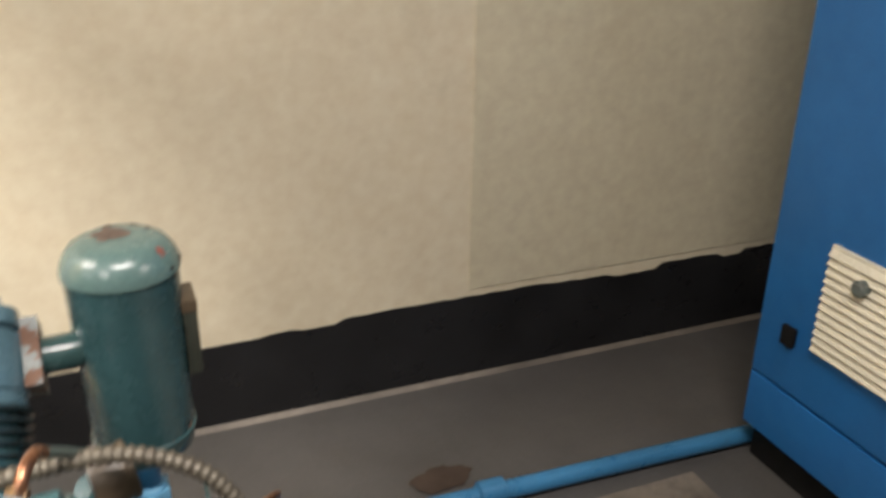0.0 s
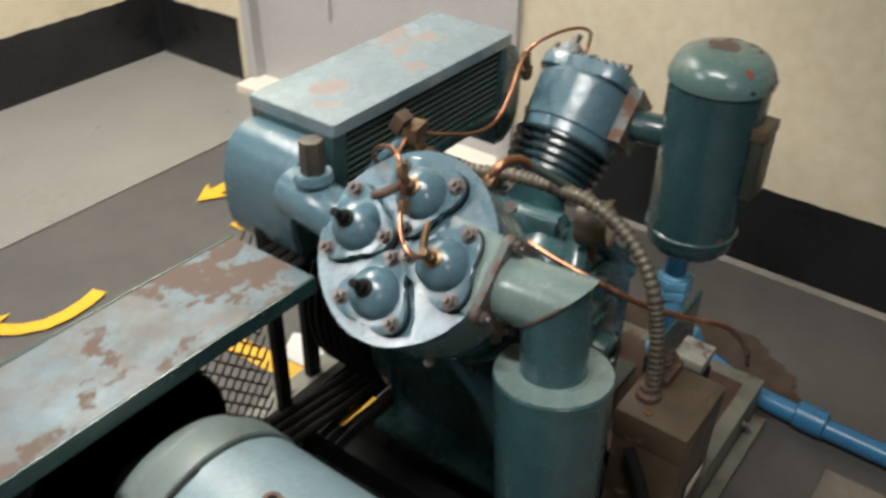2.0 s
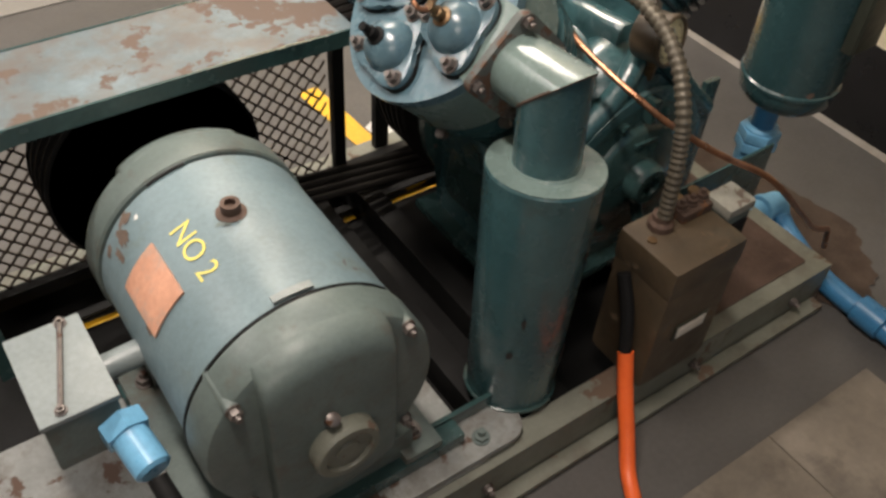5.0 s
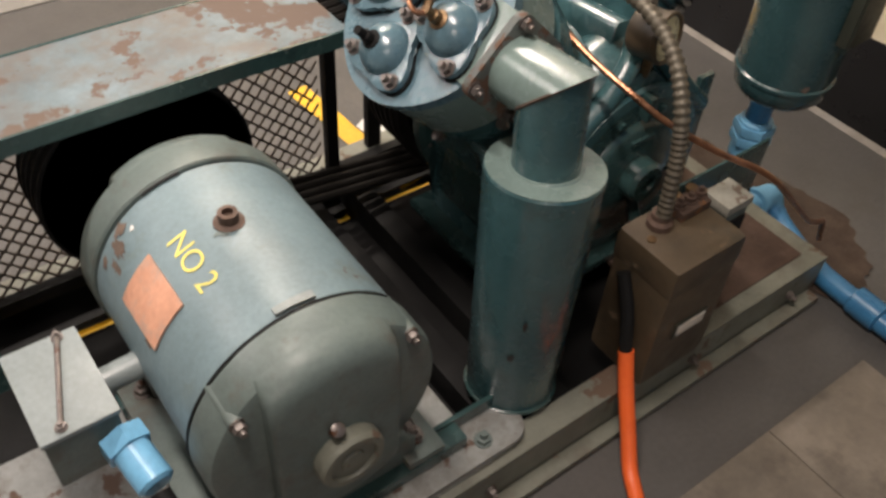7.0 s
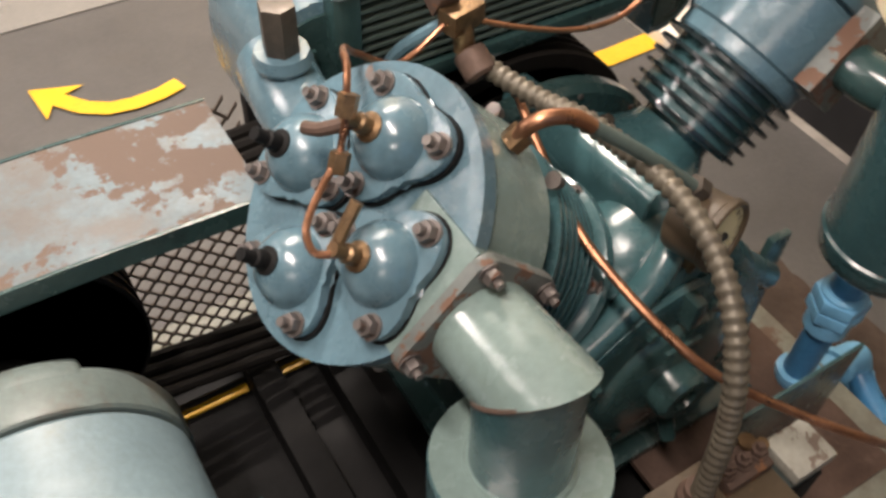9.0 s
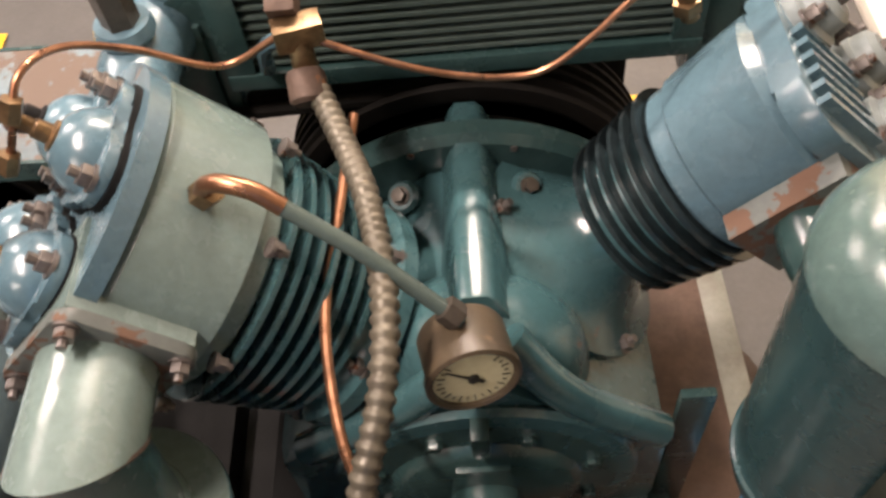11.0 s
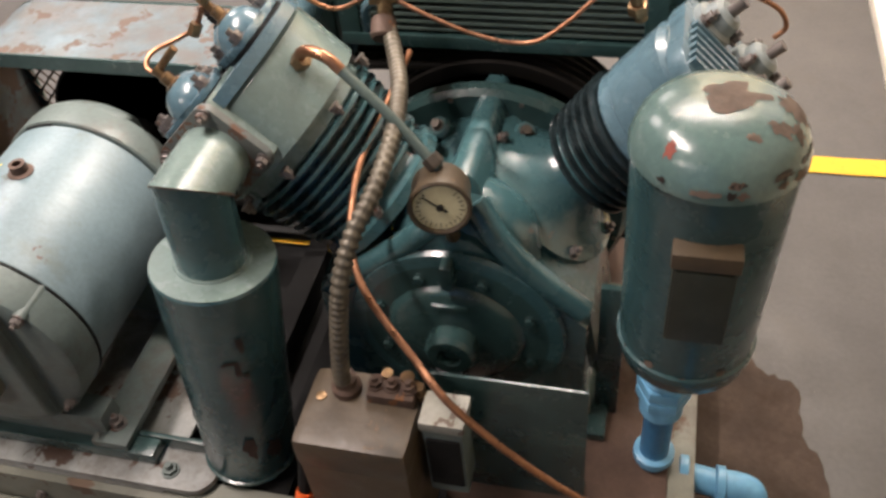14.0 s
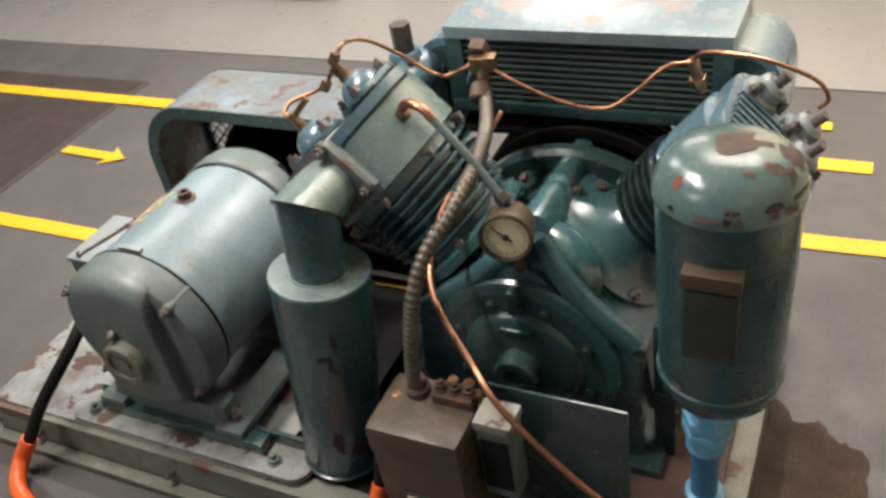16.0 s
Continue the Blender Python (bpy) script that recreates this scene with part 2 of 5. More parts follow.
def lathe(profile, m=None, seg=48, bm=None, wobble=None):
    """Turned body: profile of (radius, height) along local z, closed at the ends."""
    bm = bm or bmesh.new()
    m = m or Matrix()
    rings = []
    for r, h in profile:
        if r < 1e-5:
            rings.append([bm.verts.new(m @ Vector((0, 0, h)))])
        else:
            rings.append([bm.verts.new(m @ Vector((r * math.cos(a), r * math.sin(a), h))) for a in (2 * math.pi * k / seg for k in range(seg))])
    for a, b in zip(rings, rings[1:]):
        for k in range(seg):
            q = [a[k % len(a)], a[(k + 1) % len(a)], b[(k + 1) % len(b)], b[k % len(b)]]
            q = list(dict.fromkeys(q))
            if len(q) > 2:
                bm.faces.new(q)
    for ring in (rings[0], rings[-1]):
        if len(ring) > 2:
            bm.faces.new(ring)
    return bm


def curve_points(pts, per=10):
    """A smooth line through the points."""
    p = [Vector(q) for q in pts]
    p = [2 * p[0] - p[1], *p, 2 * p[-1] - p[-2]]
    out = []
    for i in range(1, len(p) - 2):
        for k in range(per):
            t = k / per
            out.append(0.5 * ((2 * p[i]) + (p[i + 1] - p[i - 1]) * t + (2 * p[i - 1] - 5 * p[i] + 4 * p[i + 1] - p[i + 2]) * t * t
                              + (3 * p[i] - p[i - 1] - 3 * p[i + 1] + p[i + 2]) * t ** 3))
    return out + [p[-2]]


def tube(pts, r, seg=12, per=10, ribs=0, depth=0.0, bm=None, smooth=True):
    """A round rod along a line; ribs: ridges per metre."""
    bm = bm or bmesh.new()
    line = curve_points(pts, per) if smooth else [Vector(q) for q in pts]
    if ribs:
        fine, step = [], 1 / (ribs * 4)
        for a, b in zip(line, line[1:]):
            n = max(1, int((b - a).length / step))
            fine += [a.lerp(b, k / n) for k in range(n)]
        line = fine + [line[-1]]
    up, rings = Vector((0.13, 0.21, 0.97)), []
    for i, q in enumerate(line):
        d = (line[min(i + 1, len(line) - 1)] - line[max(i - 1, 0)]).normalized()
        side = d.cross(up).normalized()
        up = side.cross(d)
        rr = r + (depth if i % 4 < 2 else -depth) if ribs else r
        rings.append([bm.verts.new(q + rr * (math.cos(a) * side + math.sin(a) * up)) for a in (2 * math.pi * k / seg for k in range(seg))])
    for a, b in zip(rings, rings[1:]):
        for k in range(seg):
            bm.faces.new((a[k], a[(k + 1) % seg], b[(k + 1) % seg], b[k]))
    bm.faces.new(rings[0])
    bm.faces.new(rings[-1])
    return bm


def prism(outline, m, depth, bevel=0.0, bm=None):
    """A flat outline in local xy, drawn out along local z."""
    bm = bm or bmesh.new()
    lo = [bm.verts.new(m @ Vector((x, y, 0))) for x, y in outline]
    hi = [bm.verts.new(m @ Vector((x, y, depth))) for x, y in outline]
    n = len(outline)
    fs = [bm.faces.new(lo[::-1]), bm.faces.new(hi)]
    fs += [bm.faces.new((lo[k], lo[(k + 1) % n], hi[(k + 1) % n], hi[k])) for k in range(n)]
    if bevel:
        es = set(fs[0].edges) | set(fs[1].edges)
        bmesh.ops.bevel(bm, geom=list(es), offset=bevel, segments=2, affect="EDGES", profile=0.7)
    return bm


def along(origin, direction, spin=(0, 0, 1)):
    """Frame at origin whose z runs along direction; x stays near spin."""
    z = Vector(direction).normalized()
    x = Vector(spin)
    x = (x - z * x.dot(z)).normalized()
    y = z.cross(x)
    m = Matrix((x, y, z)).transposed().to_4x4()
    m.translation = origin
    return m


def hexagon(r):
    return [(r * math.cos(a), r * math.sin(a)) for a in (math.pi / 3 * k for k in range(6))]


BOLTS = {}


def bolt(parent, at, direction, r=0.009, h=0.009, material=None, stud=0.5, name="bolt"):
    """A hexagon head with a washer and a stud end, on shared mesh data."""
    material = material or M_BOLT
    key = (r, h, material.name, stud)
    if key not in BOLTS:
        bm = lathe([(r * 1.25, -0.002), (r * 1.25, 0.002)], seg=14)
        prism(hexagon(r), Matrix.Translation((0, 0, 0.002)), h, 0.0012, bm)
        if stud:
            lathe([(r * 0.5, h), (r * 0.5, h + r * stud * 2)], seg=8, bm=bm)
        BOLTS[key] = finish(bm, name, material)
    ob = new(name, BOLTS[key])
    ob.parent = parent
    ob.matrix_parent_inverse = parent.matrix_world.inverted()
    ob.matrix_basis = along(at, direction, (0.3, 0.5, 0.81))
    return ob


def rounded(w, h, r, n=6):
    """Outline of a rectangle with round corners."""
    out = []
    for cx, cy, a0 in ((w / 2 - r, h / 2 - r, 0), (-w / 2 + r, h / 2 - r, 90), (-w / 2 + r, -h / 2 + r, 180), (w / 2 - r, -h / 2 + r, 270)):
        out += [(cx + r * math.cos(radians(a0 + 90 * k / n)), cy + r * math.sin(radians(a0 + 90 * k / n))) for k in range(n + 1)]
    return out


# ---- the room ----
def setting(name, bm, material, label, parent=None):
    return tagged(part(name, bm, material, parent), label, "", "", "structure")


setting("floor", box((-2.0, 1.5, -0.06), (10.0, 14.0, 0.12), 0), M_FLOOR, "dark grey painted concrete floor with worn specks")
setting("floor_pale", box((-2.0, 5.115, 0.001), (9.98, 6.75, 0.008), 0), M_PALE, "pale grey painted floor of the walkway")
wall_e = setting("wall_east", box((1.07, -1.82, 1.45), (0.2, 5.24, 2.9), 0), M_WALL, "cream painted plaster wall")
# Thin panel, a slightly darker cream than the wall beside it.
setting("wall_panel", box((0.9695, -2.71, 1.60), (0.006, 3.47, 2.6), 0), M_WALLB, "slightly darker cream panel on the plaster wall")
setting("wall_east_2", box((1.07, 2.32, 1.45), (0.2, 0.54, 2.9), 0), M_WALL, "cream painted plaster wall past the grey door")
setting("wall_east_3", box((1.07, 1.425, 2.5), (0.2, 1.25, 0.8), 0), M_WALL, "cream painted wall over the grey door")
setting("wall_north", box((0.535, 2.65, 1.45), (0.87, 0.12, 2.9), 0), M_WALL, "cream painted wall stub with a black skirting")
setting("wall_north_return", box((0.16, 4.7, 1.45), (0.12, 3.98, 2.9), 0), M_WALL, "cream painted wall running away from the corner")
setting("wall_far", box((-2.0, 8.45, 1.45), (10.0, 0.1, 2.9), 0), M_DIM, "grey painted end wall")
setting("wall_west", box((-6.95, 1.5, 1.45), (0.1, 13.8, 2.9), 0), M_DIM, "grey painted side wall")
setting("wall_south", box((-2.0, -4.5, 1.45), (10.0, 0.1, 2.9), 0), M_DIM, "grey painted wall at the back of the room")
# Unseen beam, added to keep one tube's light off part of the wall.
setting("shade_beam", box((-1.5, 1.46, 2.70), (4.9, 0.22, 0.40), 0.01), M_CEIL, "unseen grey beam added to keep lamp light off the wall")
setting("ceiling", box((-2.0, 1.97, 2.95), (10.0, 13.0, 0.1), 0), M_CEIL, "plain grey ceiling")


def skirting(name, a, b, normal, height, material, label, ragged=0.006, seed=1):
    """A painted band on the wall foot with an uneven brushed upper edge."""
    rnd = random.Random(seed)
    a, b, n = Vector(a), Vector(b), Vector(normal)
    count = max(8, int((b - a).length / 0.03))
    bm, top, low = bmesh.new(), [], []
    off = 0.0
    for k in range(count + 1):
        q = a.lerp(b, k / count)
        if rnd.random() < 0.12:
            off = rnd.uniform(-1, 1) * ragged * 1.8
        hz = height + off + rnd.uniform(-1, 1) * ragged * 0.35
        low.append([bm.verts.new(q + n * d) for d in (0.0, 0.004)])
        top.append([bm.verts.new(q + n * d + Vector((0, 0, hz))) for d in (0.0, 0.004)])
    for k in range(count):
        bm.faces.new((low[k][1], low[k + 1][1], top[k + 1][1], top[k][1]))
        bm.faces.new((top[k][0], top[k][1], top[k + 1][1], top[k + 1][0]))
        bm.faces.new((low[k][0], low[k + 1][0], low[k + 1][1], low[k][1]))
        bm.faces.new((low[k][0], top[k][0], top[k + 1][0], low[k + 1][0]))
    for k in (0, count):
        bm.faces.new((low[k][0], low[k][1], top[k][1], top[k][0]))
    return setting(name, bm, material, label)


skirting("baseboard_east", (0.97, -4.4, 0.0), (0.97, 0.76, 0.0), (-1, 0, 0), 0.268, M_SKIRT, "glossy black painted skirting band with a ragged edge", seed=4)
skirting("baseboard_east_2", (0.97, 2.09, 0.0), (0.97, 2.585, 0.0), (-1, 0, 0), 0.26, M_SKIRT, "glossy black painted skirting band with a ragged edge", seed=5)
skirting("baseboard_north", (0.1, 2.59, 0.0), (0.966, 2.59, 0.0), (0, -1, 0), 0.26, M_SKIRT, "glossy black painted skirting band with a ragged edge", seed=6)
skirting("baseboard_return", (0.1, 6.6, 0.0), (0.1, 2.594, 0.0), (-1, 0, 0), 0.3, M_RED, "oxide red painted band on the wall foot", seed=7)
setting("trim", prism([(0, 0), (0.014, 0), (0.0, 0.012)], Matrix(((-1, 0, 0, 0.966), (0, 0, 1, -4.4), (0, 1, 0, 0.0005), (0, 0, 0, 1))), 5.15), M_TILE, "dusty mortar bead along the wall foot")

door = tagged(thing("door_1", (0.99, 1.425, 0), "closed grey painted steel door in the cream wall", "door", kind="structure"))
part("leaf", box((1.03, 1.425, 1.06), (0.05, 1.15, 2.06), 0.003), M_DOOR, door)
for yy in (0.825, 2.025):
    part("door_frame", box((1.0, yy, 1.045), (0.09, 0.05, 2.09), 0.004), M_DOOR, door)
part("door_head", box((1.0, 1.425, 2.095), (0.09, 1.25, 0.01), 0.002), M_DOOR, door)
part("panel_rib", box((1.0, 1.62, 1.2), (0.012, 0.012, 1.7), 0.003), M_DOOR, door)
part("sill", box((0.95, 1.425, 0.02), (0.16, 1.2, 0.04), 0.006), M_SILL, door, "pale worn door sill")


# ---- floor markings ----
def strip(name, a, b, width, material, label, z=0.004, seed=0):
    a, b = Vector((*a, 0)), Vector((*b, 0))
    d = (b - a).normalized()
    s = Vector((-d.y, d.x, 0)) * width / 2
    rnd = random.Random(seed)
    n = max(2, int((b - a).length / 0.05))
    bm = bmesh.new()
    l, r = [], []
    for k in range(n + 1):
        q = a.lerp(b, k / n) + Vector((0, 0, z))
        j = rnd.uniform(-1, 1) * 0.0015
        l.append(bm.verts.new(q + s * (1 + j / width * 2)))
        r.append(bm.verts.new(q - s * (1 - j / width * 2)))
    for k in range(n):
        bm.faces.new((r[k], r[k + 1], l[k + 1], l[k]))
    bmesh.ops.solidify(bm, geom=bm.faces[:], thickness=0.003)
    return tagged(part(name, bm, material), label, "floor marking", "lane markings on the floor", "structure")


LINE = "yellow painted lane line on the dark floor"
strip("lane_line", (-6.8, 1.295), (-1.1, 1.285), 0.066, M_LINE, LINE, z=0.0075, seed=1)
strip("lane_line", (-6.8, 0.475), (-1.05, 0.475), 0.06, M_LINE, LINE, seed=2)
strip("lane_line", (0.2, 1.29), (0.545, 1.293), 0.06, M_LINE, LINE, seed=3)
strip("lane_line", (0.30, 0.915), (0.95, 0.93), 0.062, M_LINE, LINE, seed=4)
strip("lane_line", (-0.14, 0.5), (-0.178, 0.98), 0.056, M_LINE, LINE, seed=5)
strip("lane_line", (-1.05, 0.47), (-0.10, 0.465), 0.05, M_LINE, LINE, seed=6)
strip("lane_line", (-0.84, 0.862), (-0.53, 0.945), 0.06, M_LINE, LINE, seed=8)


def arrow(pts, width, head, label, seed=0):
    """A painted arrow along a bent line, its head at the end."""
    line = [Vector((*p, 0.007)) for p in pts]
    bm = bmesh.new()
    l, r = [], []
    for i, q in enumerate(line):
        d = (line[min(i + 1, len(line) - 1)] - line[max(i - 1, 0)]).normalized()
        s = Vector((-d.y, d.x, 0)) * width / 2
        l.append(bm.verts.new(q + s))
        r.append(bm.verts.new(q - s))
    for k in range(len(line) - 1):
        bm.faces.new((r[k], r[k + 1], l[k + 1], l[k]))
    s = Vector((-d.y, d.x, 0))
    tip = [bm.verts.new(line[-1] + v) for v in (s * head - d * 0.02, d * head * 1.25, -s * head - d * 0.02)]
    bm.faces.new((l[-1], r[-1], tip[2], tip[1], tip[0]))
    bmesh.ops.solidify(bm, geom=bm.faces[:], thickness=0.003)
    return tagged(part("floor_arrow", bm, M_LINE), label, "floor marking", "lane markings on the floor", "structure")


arrow([(-0.247, 1.341), (-0.30, 1.325), (-0.363, 1.320), (-0.42, 1.330), (-0.47, 1.362), (-0.512, 1.415)], 0.044, 0.068, "yellow painted arrow curving to one side")
arrow([(-2.22, 0.905), (-1.98, 0.895)], 0.045, 0.06, "straight yellow painted arrow")
arrow([(0.42, 1.50), (0.30, 1.50)], 0.045, 0.06, "straight yellow painted arrow")

fm = thing("floor_mat", (-3.1, 1.02, 0), "brown ribbed rubber mat on the walkway floor", "mat")
part("sheet", box((-3.1, 1.02, 0.001), (1.7, 0.86, 0.003), 0), M_MAT, fm)
bm = bmesh.new()
for k in range(150):
    box((-2.28 - k * 0.011, 1.02, 0.003), (0.006, 0.84, 0.004), 0, bm=bm)
tagged(part("ribs", bm, M_MAT, fm), "fine moulded ribs", kind="stuff")
rnd = random.Random(11)
# Two oily stains; the last, black patch paints in the shade under the skid.
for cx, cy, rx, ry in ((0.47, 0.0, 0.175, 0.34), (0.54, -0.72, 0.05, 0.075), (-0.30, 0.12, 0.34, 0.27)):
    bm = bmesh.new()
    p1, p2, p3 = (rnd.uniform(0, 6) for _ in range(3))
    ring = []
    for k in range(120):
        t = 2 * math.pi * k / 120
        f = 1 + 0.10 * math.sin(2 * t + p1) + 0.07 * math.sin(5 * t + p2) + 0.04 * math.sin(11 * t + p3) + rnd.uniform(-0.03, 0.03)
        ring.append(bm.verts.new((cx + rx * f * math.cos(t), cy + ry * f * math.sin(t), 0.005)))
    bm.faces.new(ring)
    tagged(part("oil_and_shade_patch", bm, M_BLACK if cx < 0 else M_STAIN), "black floor patch painted in for the shade under the skid" if cx < 0 else "dark brown oily stain on the floor", "stain", "oil stains on the floor", "structure")
bm = bmesh.new()
bm.faces.new([bm.verts.new((x, y, 0.005)) for x, y in ((-0.13, 0.76), (-0.05, 0.80), (0.0, 0.70), (-0.04, 0.60), (-0.12, 0.62))])
tagged(part("paint_patch", bm, M_WHITE), "whitish paint patch on the floor", "paint patch", "", "structure")
tiles = thing("pavement", (0.1, -1.2, 0), "worn brown square floor tiles with dark joints", "tiles", kind="structure")
TILE = 0.298
tile_mesh = None
for i in range(-5, 2):
    for j in range(1, 5):
        x, y = 0.18 + i * 0.30, -0.29 - j * 0.30
        if x > 0.36 or y < -1.4:
            continue
        if not tile_mesh:
            tile_mesh = finish(box((0, 0, 0), (TILE, TILE, 0.008), 0.0015), "floor_tile", M_TILE)
        ob = new("floor_tile", tile_mesh)
        ob.parent = tiles
        ob.matrix_parent_inverse = tiles.matrix_world.inverted()
        ob.location = (x, y, 0.003 + random.uniform(-0.0007, 0.0007))


# ---- skid frame ----
skid = thing("skid_frame", (-0.43, 0.17, 0), "worn green-grey steel skid frame with chipped paint", "frame")


def channel(name, a, b, h, w, t=0.007, flip=1):
    """A rolled channel from a to b; its web stands outward."""
    a, b = Vector(a), Vector(b)
    d = (b - a).normalized()
    s = d.cross(Vector((0, 0, 1))) * flip
    m = Matrix((s, Vector((0, 0, 1)), d)).transposed().to_4x4()
    m.translation = a
    return part(name, prism([(0, 0), (0, h), (-w, h), (-w, h - t), (-t, h - t), (-t, t), (-w, t), (-w, 0)], m, (b - a).length, 0.0015), M_SKID, skid)


channel("front_channel", (-1.30, -0.255, 0.004), (0.405, -0.255, 0.004), 0.10, 0.05)
channel("back_channel", (-1.30, 0.60, 0.004), (0.405, 0.60, 0.004), 0.10, 0.05, flip=-1)
part("end_channel", box((0.38, 0.172, 0.054), (0.05, 0.84, 0.098), 0.004), M_SKID, skid)
part("end_channel", box((-1.275, 0.172, 0.054), (0.05, 0.84, 0.098), 0.004), M_SKID, skid)
# Cross members coloured black to hold the shade inside the skid.
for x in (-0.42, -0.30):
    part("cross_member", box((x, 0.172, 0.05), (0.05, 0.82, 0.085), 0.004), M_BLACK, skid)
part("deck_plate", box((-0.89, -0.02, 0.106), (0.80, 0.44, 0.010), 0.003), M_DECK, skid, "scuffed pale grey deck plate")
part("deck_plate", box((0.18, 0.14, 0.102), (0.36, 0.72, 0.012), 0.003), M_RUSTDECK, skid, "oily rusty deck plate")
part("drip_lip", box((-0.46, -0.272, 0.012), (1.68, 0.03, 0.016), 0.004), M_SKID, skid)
# Black sheets added in place of the deep shade low in the skid.
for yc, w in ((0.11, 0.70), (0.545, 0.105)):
    part("shade_plate", box((-0.45, yc, 0.022), (1.6, w, 0.006), 0.001), M_BLACK, skid)
for x in (-1.15, -0.75, -0.5, 0.0, 0.3):
    bolt(skid, (x, -0.258, 0.05), (0, -1, 0), 0.009, 0.008)

# ---- electric motor ----
MX, MZ, MR = -0.755, 0.382, 0.170
motor = thing("electric_motor", (MX, 0.02, 0.11), "grey-green enamelled electric motor with chipped paint and end bells", "motor")
axis = along((MX, -0.205, MZ), (0, 1, 0), (1, 0, 0))
part("body", lathe([(0.0, 0.085), (MR - 0.004, 0.085), (MR, 0.091), (MR, 0.40), (MR - 0.004, 0.406), (0.0, 0.406)], axis, 72), M_MOTOR, motor)


def bell(name, m, label, cheek):
    """End bell: a shallow ledge all round and a deep middle cut off by two upright cheeks."""
    skirt = 0.048 if cheek else 0.04
    bm = lathe([(MR + 0.002, 0.0), (MR + 0.005, 0.004), (MR + 0.005, skirt), (MR, skirt + 0.012), (MR - 0.01, skirt + 0.018), (0.0, skirt + 0.02)], m, 72)
    deep = lathe([(MR + 0.0046, 0.002), (MR + 0.0046, 0.052), (MR + 0.002, 0.066), (MR - 0.006, 0.080), (MR - 0.018, 0.089), (MR - 0.034, 0.093), (0.06, 0.096), (0.0, 0.096)], m, 72)
    inv = m.inverted()
    for side in (-1, 1):
        bmesh.ops.bisect_plane(deep, geom=deep.verts[:] + deep.edges[:] + deep.faces[:], plane_co=m @ Vector((side * cheek, 0, 0)),
                               plane_no=m.to_3x3() @ Vector((side, 0, 0.0)), clear_outer=True)
    bmesh.ops.holes_fill(deep, edges=[e for e in deep.edges if len(e.link_faces) == 1])
    rim = [e for e in deep.edges if all(abs(abs((inv @ v.co).x) - cheek) < 1e-4 for v in e.verts) and (inv @ e.verts[0].co).z > 0.05 and (inv @ e.verts[1].co).z > 0.05]
    bmesh.ops.bevel(deep, geom=rim, offset=0.006, segments=3, affect="EDGES", profile=0.5)
    ob = part(name, bm, M_BELL, motor, label)
    part("shield", deep, M_BELL, ob, "cast middle of the bell between flat cheeks", angle=38)
    return ob


front = along((MX, -0.122, MZ), (0, -1, 0), (1, 0, 0))
bell("end_bell", front, "dark grey-green cast front end bell", 0.094)
bell("end_bell", along((MX, 0.202, MZ), (0, 1, 0), (1, 0, 0)), "grey-green cast rear end bell", 0.094)
part("seam_band", lathe([(MR + 0.0055, -0.002), (MR + 0.0055, 0.002)], axis @ Matrix.Translation((0, 0, 0.084)), 72), M_BLACK, motor)
part("bearing_cap", lathe([(0.05, 0), (0.05, 0.02), (0.046, 0.026), (0.036, 0.026), (0.034, 0.02), (0.018, 0.02), (0.016, 0.024), (0.0, 0.024)], along((MX + 0.002, -0.2165, MZ - 0.022), (0, -1, 0), (1, 0, 0)), 40), M_SKID, motor, "grimy round bearing cap")
part("grease_cup", lathe([(0.01, 0), (0.01, 0.018), (0.006, 0.02), (0.0, 0.02)], along((MX - 0.012, -0.216, MZ + 0.034), (0, -0.6, 0.8), (1, 0, 0)), 16), M_BOLT, motor)
for sx, sz in ((-1, 1), (1, 1), (1, -1), (-1, -1)):
    bx, bz = MX + sx * 0.125, MZ + sz * 0.106
    part("tie_boss", tube([(bx, -0.119, bz), (bx, -0.186, bz)], 0.012, 14, 2, smooth=False), M_BELL, motor)
    bolt(motor, (bx, -0.186, bz), (0, -1, 0), 0.009, 0.01)
plug = part("lifting_plug", lathe([(0.022, 0), (0.022, 0.005), (0.014, 0.007), (0.014, 0.022), (0.008, 0.022), (0.009, 0.012), (0.0, 0.012)], Matrix.Translation((MX, 0.07, MZ + MR - 0.004)), 24), M_RUSTY, motor, "rusty threaded lifting socket")


def wrapped(w, h, turn, y, out, t, material, name, label="", spin=0.0):
    """A thin plate bent round the motor at the angle turn (degrees from the top)."""
    bm = bmesh.new()
    n = 8
    grid = []
    for i in range(n + 1):
        row = []
        for j in (0, 1):
            u, v = (i / n - 0.5) * w, (j - 0.5) * h
            a = radians(turn) + u / MR
            row.append([bm.verts.new((MX + math.sin(a) * (MR + o), y + v, MZ + math.cos(a) * (MR + o))) for o in (out, out + t)])
        grid.append(row)
    for i in range(n):
        p, q = grid[i], grid[i + 1]
        bm.faces.new((p[0][1], q[0][1], q[1][1], p[1][1]))
        bm.faces.new((p[0][0], q[0][0], q[0][1], p[0][1]))
        bm.faces.new((p[1][0], p[1][1], q[1][1], q[1][0]))
    bm.faces.new([grid[0][0][0], grid[0][0][1], grid[0][1][1], grid[0][1][0]])
    bm.faces.new([grid[n][0][0], grid[n][0][1], grid[n][1][1], grid[n][1][0]])
    return part(name, bm, material, motor, label)


wrapped(0.078, 0.108, -51, 0.050, 0.001, 0.003, M_COPPERPLATE, "nameplate", "worn copper-coloured nameplate")
wrapped(0.055, 0.012, 0, -0.108, 0.003, 0.004, M_GREYBOX, "band_clip")
wrapped(0.06, 0.004, -15, 0.197, 0.001, 0.003, M_BLACK, "drip_slot")


